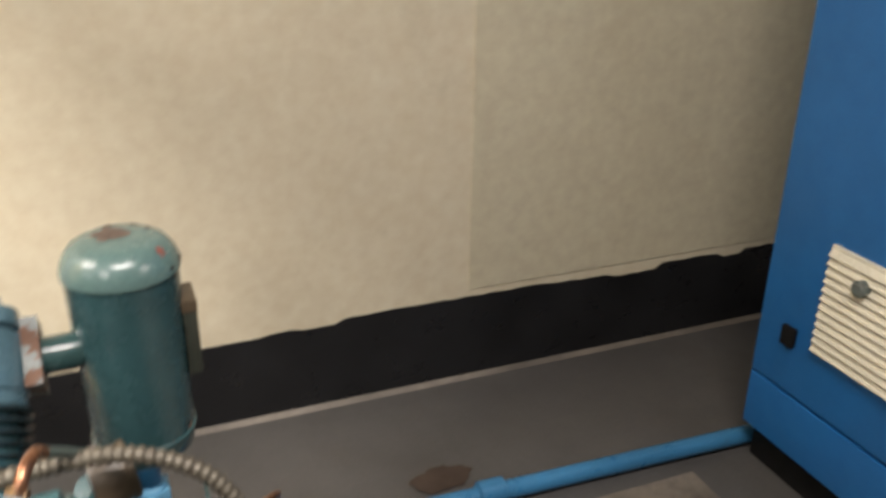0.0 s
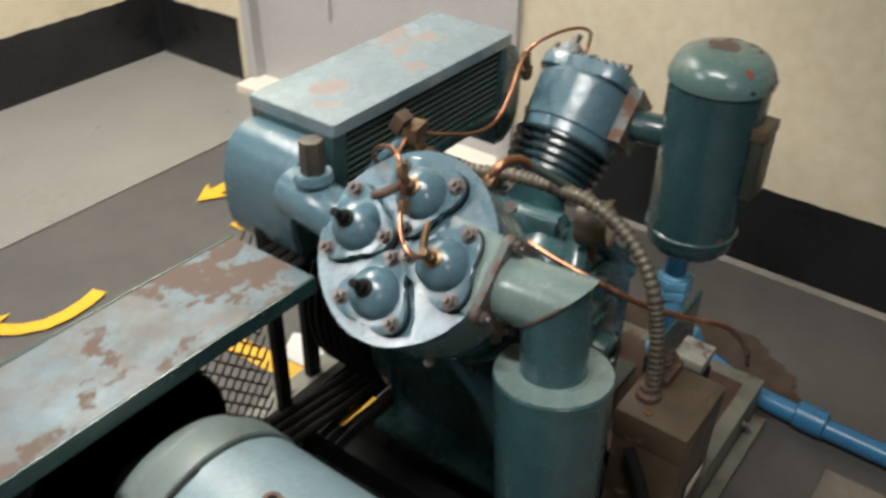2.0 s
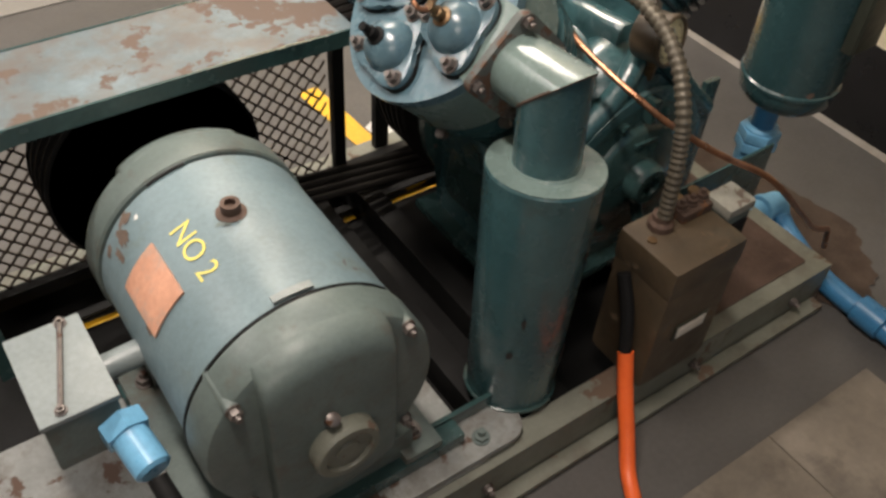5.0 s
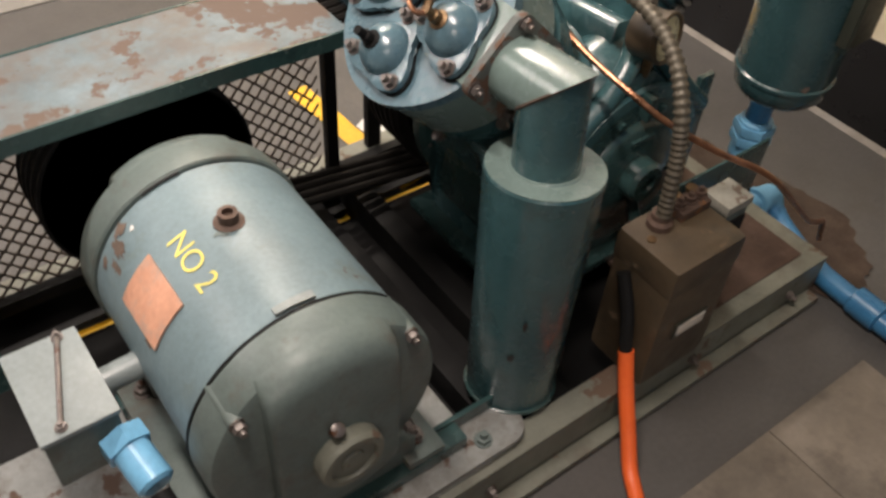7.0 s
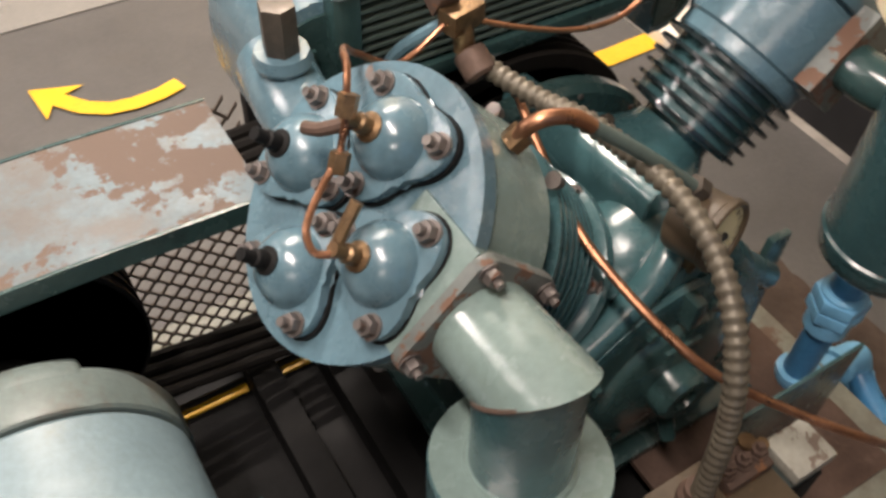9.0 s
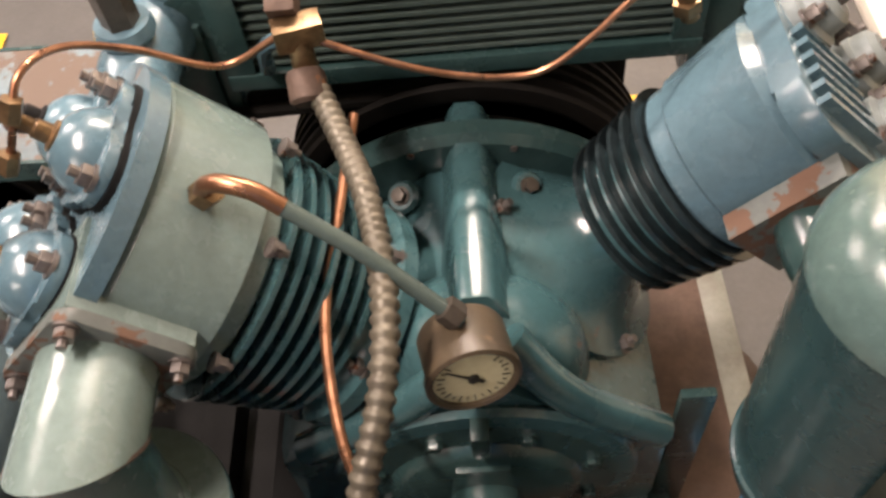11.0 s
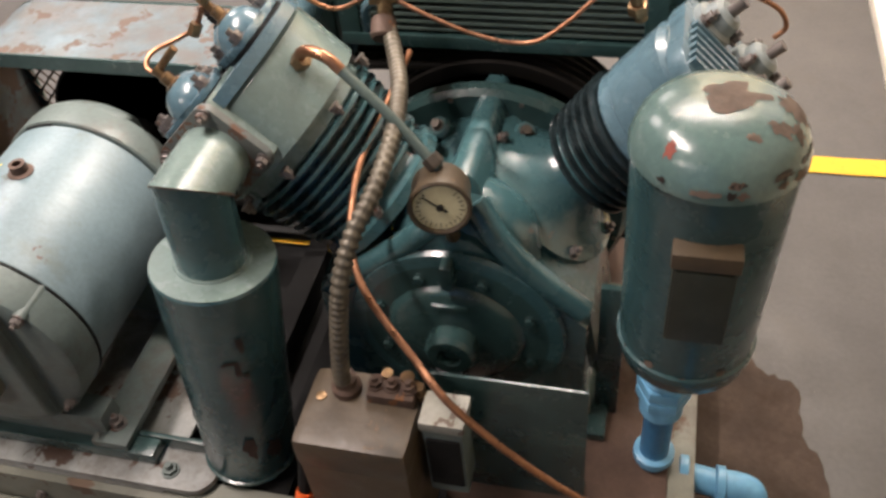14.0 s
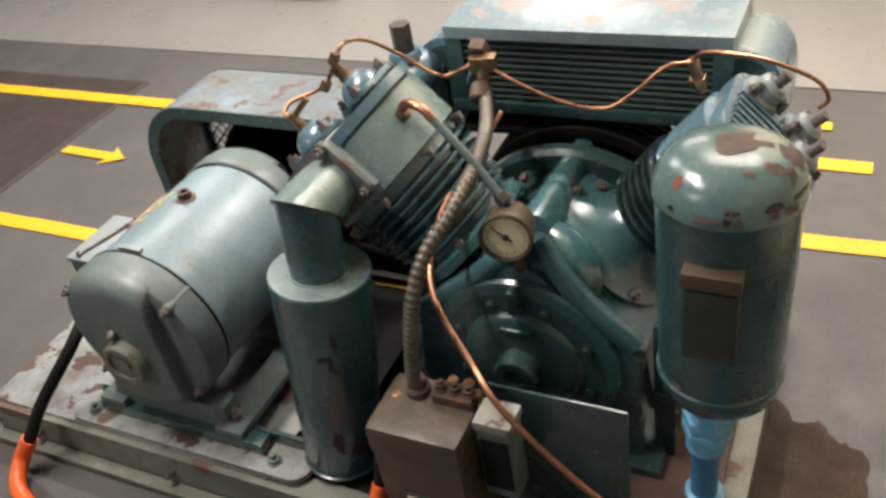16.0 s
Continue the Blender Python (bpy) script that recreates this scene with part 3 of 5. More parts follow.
def wrapped_text(body, size, turn, y0, material, name):
    """Hand-painted letters along the motor, bent onto it."""
    cu = bpy.data.curves.new(name, "FONT")
    cu.body, cu.size = body, size
    tmp = new(name, cu)
    bpy.context.view_layer.update()
    me = bpy.data.meshes.new_from_object(tmp.evaluated_get(bpy.context.evaluated_depsgraph_get()))
    bpy.data.objects.remove(tmp)
    bm = bmesh.new()
    bm.from_mesh(me)
    bmesh.ops.triangulate(bm, faces=bm.faces[:])
    for v in bm.verts:
        a = radians(turn) + v.co.y / MR
        v.co = Vector((MX + math.sin(a) * (MR + 0.0015), y0 - v.co.x, MZ + math.cos(a) * (MR + 0.0015)))
    return part(name, bm, material, motor, "yellow hand-painted marking")


wrapped_text("NO 2", 0.047, -29, 0.098, M_YELLOWINK, "marking")
for y in (-0.155, 0.16):
    part("foot", box((MX, y, 0.165), (0.30, 0.05, 0.10), 0.008), M_BELL, motor)
for x in (MX - 0.16, MX + 0.16):
    part("foot_pad", box((x, 0.0, 0.165), (0.07, 0.40, 0.018), 0.005), M_BELL, motor)
    for y in (-0.16, 0.16):
        bolt(motor, (x, y, 0.175), (0, 0, 1), 0.013, 0.012)
shaft = along((MX, 0.27, MZ), (0, 1, 0), (1, 0, 0))
rnd = random.Random(77)
for turn, y, w, h, material in ((-50, 0.165, 0.012, 0.022, M_FLAKE), (-44, 0.185, 0.016, 0.010, M_FLAKE), (-57, 0.150, 0.008, 0.016, M_FLAKE), (-62, 0.178, 0.010, 0.008, M_FLAKE), (-38, 0.165, 0.005, 0.005, M_WHITE), (-66, 0.02, 0.006, 0.012, M_FLAKE), (-3, 0.062, 0.022, 0.016, M_BELL)):
    bm = bmesh.new()
    ring = []
    mid = bm.verts.new((MX + math.sin(radians(turn)) * (MR + 0.0012), y, MZ + math.cos(radians(turn)) * (MR + 0.0012)))
    for i in range(18):
        f, a = rnd.uniform(0.5, 1.2), 2 * math.pi * i / 18
        t = radians(turn) + w * f * math.cos(a) / MR
        ring.append(bm.verts.new((MX + math.sin(t) * (MR + 0.0012), y + h * f * math.sin(a), MZ + math.cos(t) * (MR + 0.0012))))
    for i in range(18):
        bm.faces.new((mid, ring[i], ring[(i + 1) % 18]))
    part("paint_flake", bm, material, motor)
part("shaft", lathe([(0.022, -0.01), (0.022, 0.18)], shaft, 24), M_BOLT, motor)

rails = thing("motor_slide_base", (MX, 0, 0.11), "blue-grey steel slide rails bolted under the motor", "motor base")
for y in (-0.195, 0.165):
    rl = 0.64 if y < 0 else 0.46
    part("rail", prism(rounded(rl, 0.088, 0.04), Matrix.Translation((MX + 0.035, y, 0.112)), 0.014, 0.003), M_DECK, rails, "pale flat slide rail with round ends")
    part("rail_angle", box((MX + 0.045, y + 0.036, 0.141), (rl - 0.08, 0.009, 0.032), 0.002), M_GREEN, rails, "dark green upright edge")
    part("rail_bar", box((MX + 0.02, y + 0.012, 0.141), (0.44, 0.036, 0.029), 0.004), M_GREEN, rails)
    for x in ((MX - 0.22, MX + 0.27) if y < 0 else (MX - 0.15, MX + 0.2)):
        bolt(rails, (x, y - 0.012, 0.127), (0, 0, 1), 0.013, 0.008, M_BELL)

# ---- junction box with its conduit ----
jb = thing("junction_box", (-1.02, 0.03, 0.31), "grey steel junction box with a slotted lid on the motor", "junction box")
part("body", box((-1.03, 0.052, 0.355), (0.098, 0.16, 0.10), 0.006), M_BELL, jb)
part("lid", box((-1.03, 0.052, 0.409), (0.104, 0.168, 0.009), 0.003), M_GREYBOX, jb, "pale grey lid")
part("lid_bar", tube([(-1.05, -0.018, 0.418), (-1.005, 0.127, 0.418)], 0.004, 8, 2, smooth=False), M_BOLT, jb)
for q in ((-1.05, -0.018, 0.414), (-1.005, 0.127, 0.414)):
    bolt(jb, q, (0, 0, 1), 0.007, 0.005)
part("nipple_pipe", tube([(-0.982, 0.06, 0.365), (-0.90, 0.06, 0.37)], 0.02, 16, 2, smooth=False), M_GREYBOX, jb)
con = thing("conduit_gland", (-0.99, -0.06, 0.34), "bright blue cable gland and black cable", "cable")
part("gland_nut", prism(hexagon(0.034), along((-0.99, -0.03, 0.36), (0.15, -1, -0.25)), 0.028, 0.003), M_PIPEL, con)
part("gland_body", lathe([(0.026, 0.026), (0.026, 0.085), (0.02, 0.09)], along((-0.99, -0.03, 0.36), (0.15, -1, -0.25)), 24), M_PIPEL, con)
part("cable", tube([(-0.978, -0.125, 0.338), (-0.98, -0.19, 0.30), (-1.05, -0.27, 0.19), (-1.10, -0.31, 0.10)], 0.014, 12), M_BLACK, con)
part("sleeve", tube([(-1.10, -0.31, 0.10), (-1.13, -0.335, 0.05), (-1.10, -0.39, 0.022), (-0.98, -0.44, 0.022)], 0.019, 12), M_ORANGE, con, "orange heat-shrink sleeve")

# ---- belt guard ----
guard = thing("belt_guard", (-0.55, 0.44, 0.1), "blue-grey sheet-metal belt guard with worn paint and mesh back", "belt guard")
GY0, GY1, GT = 0.335, 0.530, 0.604


def guard_outline(r0):
    pts = [(-1.11 - r0, 0.12)]
    pts += [(-0.96 - (0.15 + r0) * math.sin(radians(a)) , GT - 0.17 + (0.17 + r0) * math.cos(radians(a))) for a in range(90, -1, -10)]
    pts += [(-0.60, GT + r0), (-0.40, GT + r0 - 0.006)]
    return pts


outer, inner = guard_outline(0.0), guard_outline(-0.012)
m_xz = Matrix(((1, 0, 0, 0), (0, 0, 1, GY0), (0, 1, 0, 0), (0, 0, 0, 1)))
part("top_band", prism(outer + inner[::-1], m_xz, GY1 - GY0, 0.0), M_GUARD, guard, angle=50)
lip = guard_outline(-0.03)
part("front_lip", prism(outer + lip[::-1], Matrix(((1, 0, 0, 0), (0, 0, 1, GY0 - 0.006), (0, 1, 0, 0.001), (0, 0, 0, 1))), 0.005), M_GREEN, guard, angle=50)
part("back_lip", prism(outer + lip[::-1], Matrix(((1, 0, 0, 0), (0, 0, 1, GY1 + 0.001), (0, 1, 0, 0.001), (0, 0, 0, 1))), 0.005), M_GREEN, guard, angle=50)
for x in (-0.340,):
    part("post", box((x, GY1 - 0.012, 0.35), (0.026, 0.022, 0.49), 0.003), M_BLACK, guard)
part("lower_rail", box((-0.62, GY1 - 0.012, 0.12), (0.96, 0.024, 0.03), 0.003), M_BLACK, guard)
# expanded metal back: a lattice of slanting strands
bm = bmesh.new()
cw, ch = 0.034, 0.017
X0, X1, Z0, Z1 = -1.09, -0.345, 0.12, 0.585
for i in range(int((X1 - X0) / cw) + 1):
    for j in range(int((Z1 - Z0) / ch) + 1):
        x, z = X0 + i * cw + (cw / 2 if j % 2 else 0), Z0 + j * ch
        if x > X1 - cw / 2 or (x < -0.95 and z > GT - 0.19 and (x + 0.95) ** 2 + (z - GT + 0.19) ** 2 > 0.14 ** 2):
            continue
        for sx in (-1, 1):
            a, b = Vector((x, GY1 - 0.006, z)), Vector((x + sx * cw / 2, GY1 - 0.002, z + ch))
            w = Vector((0, 0.0, 0.0032))
            k = Vector((0, 0.003, 0))
            q = [bm.verts.new(p) for p in (a - w, b - w, b + w, a + w, a - w + k, b - w + k, b + w + k, a + w + k)]
            for f in ((0, 1, 2, 3), (7, 6, 5, 4), (3, 2, 6, 7), (0, 4, 5, 1)):
                bm.faces.new([q[c] for c in f])
me = bpy.data.meshes.new("mesh_panel")
bm.to_mesh(me)
bm.free()
me.materials.append(M_MESH)
mp = new("mesh_panel", me)
mp.parent = guard
mp.matrix_parent_inverse = guard.matrix_world.inverted()
tagged(mp, "dark expanded-metal mesh panel", kind="stuff")

# ---- flywheel, motor pulley and belts ----
fly = thing("flywheel", (0.0, 0.43, 0.345), "dark grooved flywheel behind the crankcase", "flywheel")
FA = along((0.0, 0.40, 0.345), (0, 1, 0), (1, 0, 0))
prof = [(0.205, 0.0), (0.205, 0.115), (0.255, 0.115)]
for k in range(5):
    z = 0.112 - k * 0.022
    prof += [(0.258, z), (0.258, z - 0.005), (0.244, z - 0.009), (0.244, z - 0.014), (0.258, z - 0.019)]
prof += [(0.255, -0.002), (0.205, 0.0)]
part("rim", lathe(prof, FA, 72), M_RUBBER, fly)
part("hub", lathe([(0.0, 0.0), (0.06, 0.0), (0.065, 0.01), (0.065, 0.1), (0.0, 0.11)], FA, 36), M_BLACK, fly)
for k in range(5):
    part("spoke", box((0, 0, 0), (0.16, 0.05, 0.035), 0.006, m=FA @ Matrix.Rotation(radians(72 * k + 18), 4, "Z") @ Matrix.Translation((0.135, 0, 0.05))), M_BLACK, fly)
pul = thing("motor_pulley", (MX, 0.43, MZ), "black grooved motor pulley", "pulley")
PA = along((MX, 0.40, MZ), (0, 1, 0), (1, 0, 0))
part("rim", lathe([(0.150, 0.0), (0.183, 0.0), (0.185, 0.004), (0.185, 0.10), (0.183, 0.104), (0.150, 0.104), (0.150, 0.0)], PA, 64), M_BLACK, pul)
part("hub", lathe([(0.024, -0.02), (0.036, -0.018), (0.04, 0.0), (0.04, 0.07), (0.024, 0.074)], PA, 32), M_BLACK, pul)
for k in range(5):
    a = radians(36 + 72 * k)
    part("spoke", box((0, 0, 0), (0.13, 0.045, 0.024), 0.006, m=PA @ Matrix.Rotation(a, 4, "Z") @ Matrix.Translation((0.099, 0, 0.05))), M_BLACK, pul)
for k in range(5):
    part("groove_rib", lathe([(0.184, -0.002), (0.189, 0.0), (0.189, 0.004), (0.184, 0.006)], along((MX, 0.402 + k * 0.024, MZ), (0, 1, 0), (1, 0, 0)), 56), M_BLACK, pul)
for k in range(4):
    y = 0.415 + k * 0.024
    r1, r2, dx, dz = 0.166, 0.236, MX, MZ - 0.345
    base = math.atan2(dz, dx)
    L = math.hypot(dx, dz)
    off = math.acos((r2 - r1) / L)
    loop = []
    a0, a1 = base + off, base - off + 2 * math.pi
    c0 = Vector((0.0, y, 0.345))
    c1 = Vector((MX, y, MZ))
    for i in range(41):
        a = a0 + (a1 - a0) * i / 40
        loop.append(c0 + r2 * Vector((math.cos(a), 0, math.sin(a))))
    for i in range(21):
        a = base - off + 2 * off * i / 20
        loop.append(c1 + r1 * Vector((math.cos(a), 0, math.sin(a))))
    loop.append(loop[0])
    tagged(part("drive_belt", tube(loop, 0.009, 8, smooth=False), M_RUBBER), "black rubber drive belt round flywheel and pulley", "belt", "drive belts")

# ---- compressor block ----
comp = thing("air_compressor", (0.0, 0.17, 0.1), "teal two-cylinder air compressor with bolted valve covers", "compressor")
CZ = 0.345
U1 = Vector((-1, 0, 1)).normalized()
U2 = Vector((1, 0, 1)).normalized()
m_front = Matrix(((1, 0, 0, 0), (0, 0, 1, 0.02), (0, 1, 0, 0), (0, 0, 0, 1)))
out = [(-0.215, 0.115), (0.215, 0.115), (0.205, 0.24), (0.212, 0.372), (0.040, 0.538), (0.0, 0.552),
       (-0.045, 0.545), (-0.235, 0.392), (-0.205, 0.24)]
part("crankcase", prism(out, m_front, 0.30, 0.022), M_TEAL, comp, angle=40)
part("crankcase_foot", box((0.0, 0.17, 0.118), (0.5, 0.36, 0.022), 0.006), M_GREEN, comp)
rib = prism([(-0.052, 0.49), (0.056, 0.49), (0.040, 0.545), (0.022, 0.588), (0.012, 0.597), (-0.012, 0.597), (-0.020, 0.588), (-0.036, 0.545)],
            Matrix(((1, 0, 0, 0.006), (0, 0.16, 1, 0.0), (0, 1, -0.10, 0.012), (0, 0, 0, 1))), 0.30, 0.004)
part("centre_rib", rib, M_TEAL, comp, angle=50)
bm = bmesh.new()
bmesh.ops.create_uvsphere(bm, u_segments=40, v_segments=24, radius=1, matrix=Matrix.Translation((0.003, 0.105, 0.455)) @ Matrix.Diagonal((0.125, 0.098, 0.125, 1)))
part("crown", bm, M_TEAL, comp, angle=80)
for sx in (-1, 1):
    part("crown_lug", lathe([(0.020, 0.0), (0.020, 0.02), (0.016, 0.026), (0.0, 0.026)], along((sx * 0.067, 0.29, 0.53), (sx * 0.3, -0.45, 0.8)), 18), M_TEAL, comp)
    bolt(comp, Vector((sx * 0.067, 0.29, 0.53)) + Vector((sx * 0.3, -0.45, 0.8)).normalized() * 0.026, (sx * 0.3, -0.45, 0.8), 0.009, 0.009, M_DARKBOLT, 0)
for pts in ([(0.035, 0.06, 0.585), (0.075, 0.035, 0.535), (0.125, 0.03, 0.475), (0.2, 0.032, 0.405)], [(0.01, 0.06, 0.585), (-0.04, 0.035, 0.545), (-0.10, 0.03, 0.49), (-0.2, 0.032, 0.41)]):
    part("shoulder_ridge", tube(pts, 0.021, 14, 6), M_TEAL, comp)
part("cover_rim", lathe([(0.158, 0.0), (0.174, 0.0), (0.178, 0.006), (0.174, 0.014), (0.158, 0.016)], along((0.0, 0.022, CZ), (0, -1, 0), (1, 0, 0)), 72), M_TEAL, comp)
rear = along((0.0, 0.32, CZ), (0, 1, 0), (1, 0, 0))
part("rear_housing", lathe([(0.24, 0), (0.25, 0.01), (0.25, 0.03), (0.22, 0.05), (0.1, 0.06), (0.0, 0.06)], rear, 64), M_GREEN, comp)
for k in range(12):
    a = radians(30 * k + 15)
    bolt(comp, (0.235 * math.cos(a), 0.335, CZ + 0.235 * math.sin(a)), (0, -1, 0), 0.009, 0.008)
# round front cover
fc = along((0.0, 0.022, CZ), (0, -1, 0), (1, 0, 0))
cover = part("front_cover", lathe([(0.158, 0), (0.158, 0.010), (0.152, 0.016), (0.114, 0.018), (0.108, 0.026), (0.100, 0.030), (0.07, 0.034), (0.05, 0.036), (0.0, 0.036)], fc, 72), M_GREEN, comp, "round dark green bolted crankcase cover")
part("cover_hub", lathe([(0.042, 0.03), (0.042, 0.062), (0.036, 0.07), (0.02, 0.07), (0.018, 0.06), (0.0, 0.06)], fc, 36), M_GREEN, cover)
for k in range(8):
    a = radians(45 * k + 22.5)
    bolt(cover, (0.131 * math.cos(a), 0.006, CZ + 0.131 * math.sin(a)), (0, -1, 0), 0.009, 0.007, M_GREEN, 0)
part("cast_mark", box((0.0, -0.012, CZ + 0.082), (0.06, 0.008, 0.008), 0.002), M_GREEN, cover)
part("cover_lug", box((0.0, -0.002, CZ + 0.148), (0.02, 0.03, 0.05), 0.006), M_GREEN, cover)
part("hub_drain", tube([(0.0, -0.02, CZ - 0.05), (0.0, -0.045, CZ - 0.10)], 0.012, 12, 2, smooth=False), M_GREEN, cover)
# inspection plates on the side flanks
for sx in (-1, 1):
    nrm = Vector((sx, 0, 0.15)).normalized()
    part("side_plate", prism(rounded(0.22, 0.16, 0.03), along((sx * 0.205, 0.17, 0.28), nrm, (0, 1, 0)), 0.016, 0.004), M_GREEN, comp)


def cylinder(u, y, r, base, top, name, fin_r, fin0, fin1, fins, neck, neck_r, material, barrel):
    """A cylinder of the V along u from the crank axis: flange, neck, fins, barrel."""
    m = along((0, y, CZ), u, (0, 1, 0))
    low = [(fin_r * 0.9, base), (fin_r * 0.9, base + 0.018), (neck_r + 0.004, base + 0.024), (neck_r, base + 0.03)]
    if u is U2:
        low = [(0.138, base), (0.138, base + 0.016), (0.118, base + 0.022), (0.094, base + 0.038), (0.068, base + 0.066), (neck_r, base + 0.088)]
    p = part(name, lathe([*low, (neck_r, fin0), (r * 0.86, fin0 + 0.002), (r * 0.86, fin1)], m, 56), material, comp)
    for k in range(6):
        a = radians(60 * k + 30)
        rb = low[0][0] - 0.012
        bolt(p, m @ Vector((rb * math.cos(a), rb * math.sin(a), low[1][1])), u, 0.010, 0.010)
    pr = []
    for k in range(fins):
        z = fin0 + (fin1 - fin0) * (k + 0.5) / fins
        pr += [(r * 0.85, z - 0.0052), (fin_r * (0.86 + 0.14 * (k + 1) / fins), z - 0.0035), (fin_r * (0.86 + 0.14 * (k + 1) / fins), z + 0.0018), (r * 0.85, z + 0.0032)]
    for k in range(fins):
        part("cooling_fin", lathe(pr[4 * k:4 * k + 4], m, 64), M_TEAL if u is U1 else M_BLACKFIN, p)
    q = part("upper_barrel", lathe([(r * 0.97, fin1 - 0.004), (r, fin1), (r, fin1 + 0.02), (r + barrel - (0.007 if u is U2 else 0), fin1 + 0.024), (r + barrel, top - 0.012), (r + barrel - 0.008, top), (0.0, top)], m, 64), M_HEAD if u is U1 else M_BLUE, comp)
    for k in range(8 if u is U1 else 0):
        a = radians(45 * k + 20)
        d = m.to_3x3() @ Vector((math.cos(a), math.sin(a), 0))
        bolt(q, m.translation + d * (r + barrel + 0.004) + u * (fin1 + 0.012), u * -1, 0.008, 0.01)
    return m


Y1, Y2 = 0.162, 0.240
m1 = cylinder(U1, Y1, 0.132, 0.205, 0.508, "low_pressure_cylinder", 0.146, 0.245, 0.372, 7, 0.285, 0.115, M_TEAL, 0.018)
m2 = cylinder(U2, Y2, 0.098, 0.162, 0.50, "high_pressure_cylinder", 0.107, 0.258, 0.37, 6, 0.26, 0.056, M_TEAL, 0.012)

# low-pressure head: plate with four bolted valve covers
head = part("cylinder_head", prism([(0.155 * (1 + 0.012 * math.cos(4 * a)) * math.cos(a), 0.155 * (1 + 0.012 * math.cos(4 * a)) * math.sin(a)) for a in (2 * math.pi * k / 56 for k in range(56))], m1 @ Matrix.Translation((0, 0, 0.503)), 0.020, 0.007), M_BLUE, comp, "blue-grey cylinder head with valve covers", angle=40)


def valve_cover(cx, cy, spin, domed):
    """A three-lobed cover with a dome, a centre screw and three bolts. cx runs along y, cy up the slope."""
    m = m1 @ Matrix.Translation((cx, cy, 0.523)) @ Matrix.Rotation(radians(spin), 4, "Z")
    shape = [((0.059 + 0.012 * math.cos(3 * a)) * math.cos(a), (0.059 + 0.012 * math.cos(3 * a)) * math.sin(a)) for a in (2 * math.pi * k / 42 for k in range(42))]
    gk = part("gasket", prism([(x * 1.03, y * 1.03) for x, y in shape], m, 0.006), M_BLACK, comp)
    c = part("valve_cover", prism(shape, m @ Matrix.Translation((0, 0, 0.006)), 0.012, 0.004), M_BLUE, comp, "blue domed valve cover", angle=40)
    part("dome", lathe([(0.043, 0.012), (0.042, 0.019), (0.039, 0.029), (0.032, 0.040), (0.022, 0.048), (0.012, 0.052), (0.0, 0.052)], m, 32), M_BLUE, c)
    part("centre_screw", lathe([(0.015, 0.046), (0.015, 0.053), (0.0095, 0.055), (0.0095, 0.068), (0.007, 0.070), (0.007, 0.085), (0.0, 0.085)], m, 16), M_BLACK if domed else M_BRASS, c)
    up = m.to_3x3() @ Vector((0, 0, 1))
    for k in range(3):
        a = radians(120 * k)
        bolt(c, m @ Vector((0.059 * math.cos(a), 0.059 * math.sin(a), 0.018)), up, 0.0105, 0.010)
    return m


# local x runs along +y, local y up the slope
VS = m1.to_3x3() @ Vector((0, 1, 0))
SL = 1.0 if VS.z > 0 else -1.0
valve_cover(0.085, 0.0, 60 * SL, True)
valve_cover(0.0, -0.083 * SL, 92 * SL, True)
mv3 = valve_cover(-0.083, 0.002, 110 * SL, False)
mv4 = valve_cover(0.003, 0.083 * SL, 30 * SL, False)
part("valve_fitting", tube([mv3 @ Vector((0, 0, 0.07)), mv3 @ Vector((0.0, 0.005, 0.078)), mv3 @ Vector((0.035, 0.03, 0.08))], 0.0062, 10, 4), M_BRASS, comp)
part("valve_fitting", tube([mv4 @ Vector((0, 0, 0.07)), mv4 @ Vector((0.0, 0.03, 0.082)), mv4 @ Vector((0.01, 0.05, 0.082))], 0.007, 10, 4), M_RUSTY, comp)

# high-pressure head: ribbed cap with its own covers
part("head_cap", prism(rounded(0.205, 0.195, 0.05), m2 @ Matrix.Translation((0, 0, 0.498)), 0.03, 0.006), M_BLUE, comp, "blue-grey ribbed small cylinder head", angle=40)
for k in range(6):
    part("head_rib", box((0, 0, 0), (1, 1, 1), 0, m=m2 @ Matrix.Translation((-0.078 + k * 0.018, 0.04, 0.533)) @ Matrix.Diagonal((0.007, 0.09, 0.014, 1))), M_BLUE, comp)
for cx, cy in ((0.045, -0.04), (0.055, 0.045), (-0.04, -0.045)):
    m = m2 @ Matrix.Translation((cx, cy, 0.528))
    c = part("valve_cap", lathe([(0.036, 0), (0.036, 0.012), (0.028, 0.016), (0.026, 0.032), (0.018, 0.038), (0.0, 0.038)], m, 28), M_GREYBOX, comp)
    part("cap_screw", lathe([(0.009, 0.036), (0.009, 0.062), (0.0, 0.062)], m, 12), M_BOLT, c)
    for k in range(3):
        a = radians(120 * k + 15)
        bolt(c, m @ Vector((0.033 * math.cos(a), 0.033 * math.sin(a), 0.012)), U2, 0.0085, 0.012)
# outlet flange of the small cylinder, towards the tank
fl2 = Vector((0, Y2, CZ)) + U2 * 0.455 + Vector((0, -0.115, 0))
part("outlet_flange", box((0, 0, 0), (1, 1, 1), 0, m=along(fl2, (0, -1, 0), U2) @ Matrix.Diagonal((0.12, 0.085, 0.028, 1))), M_FLANGE, comp, "rust-edged outlet flange")
part("outlet_neck", tube([fl2, fl2 + Vector((0.0, -0.05, 0.0)), fl2 + Vector((0.015, -0.10, -0.002))], 0.033, 20, 4), M_GREEN, comp)
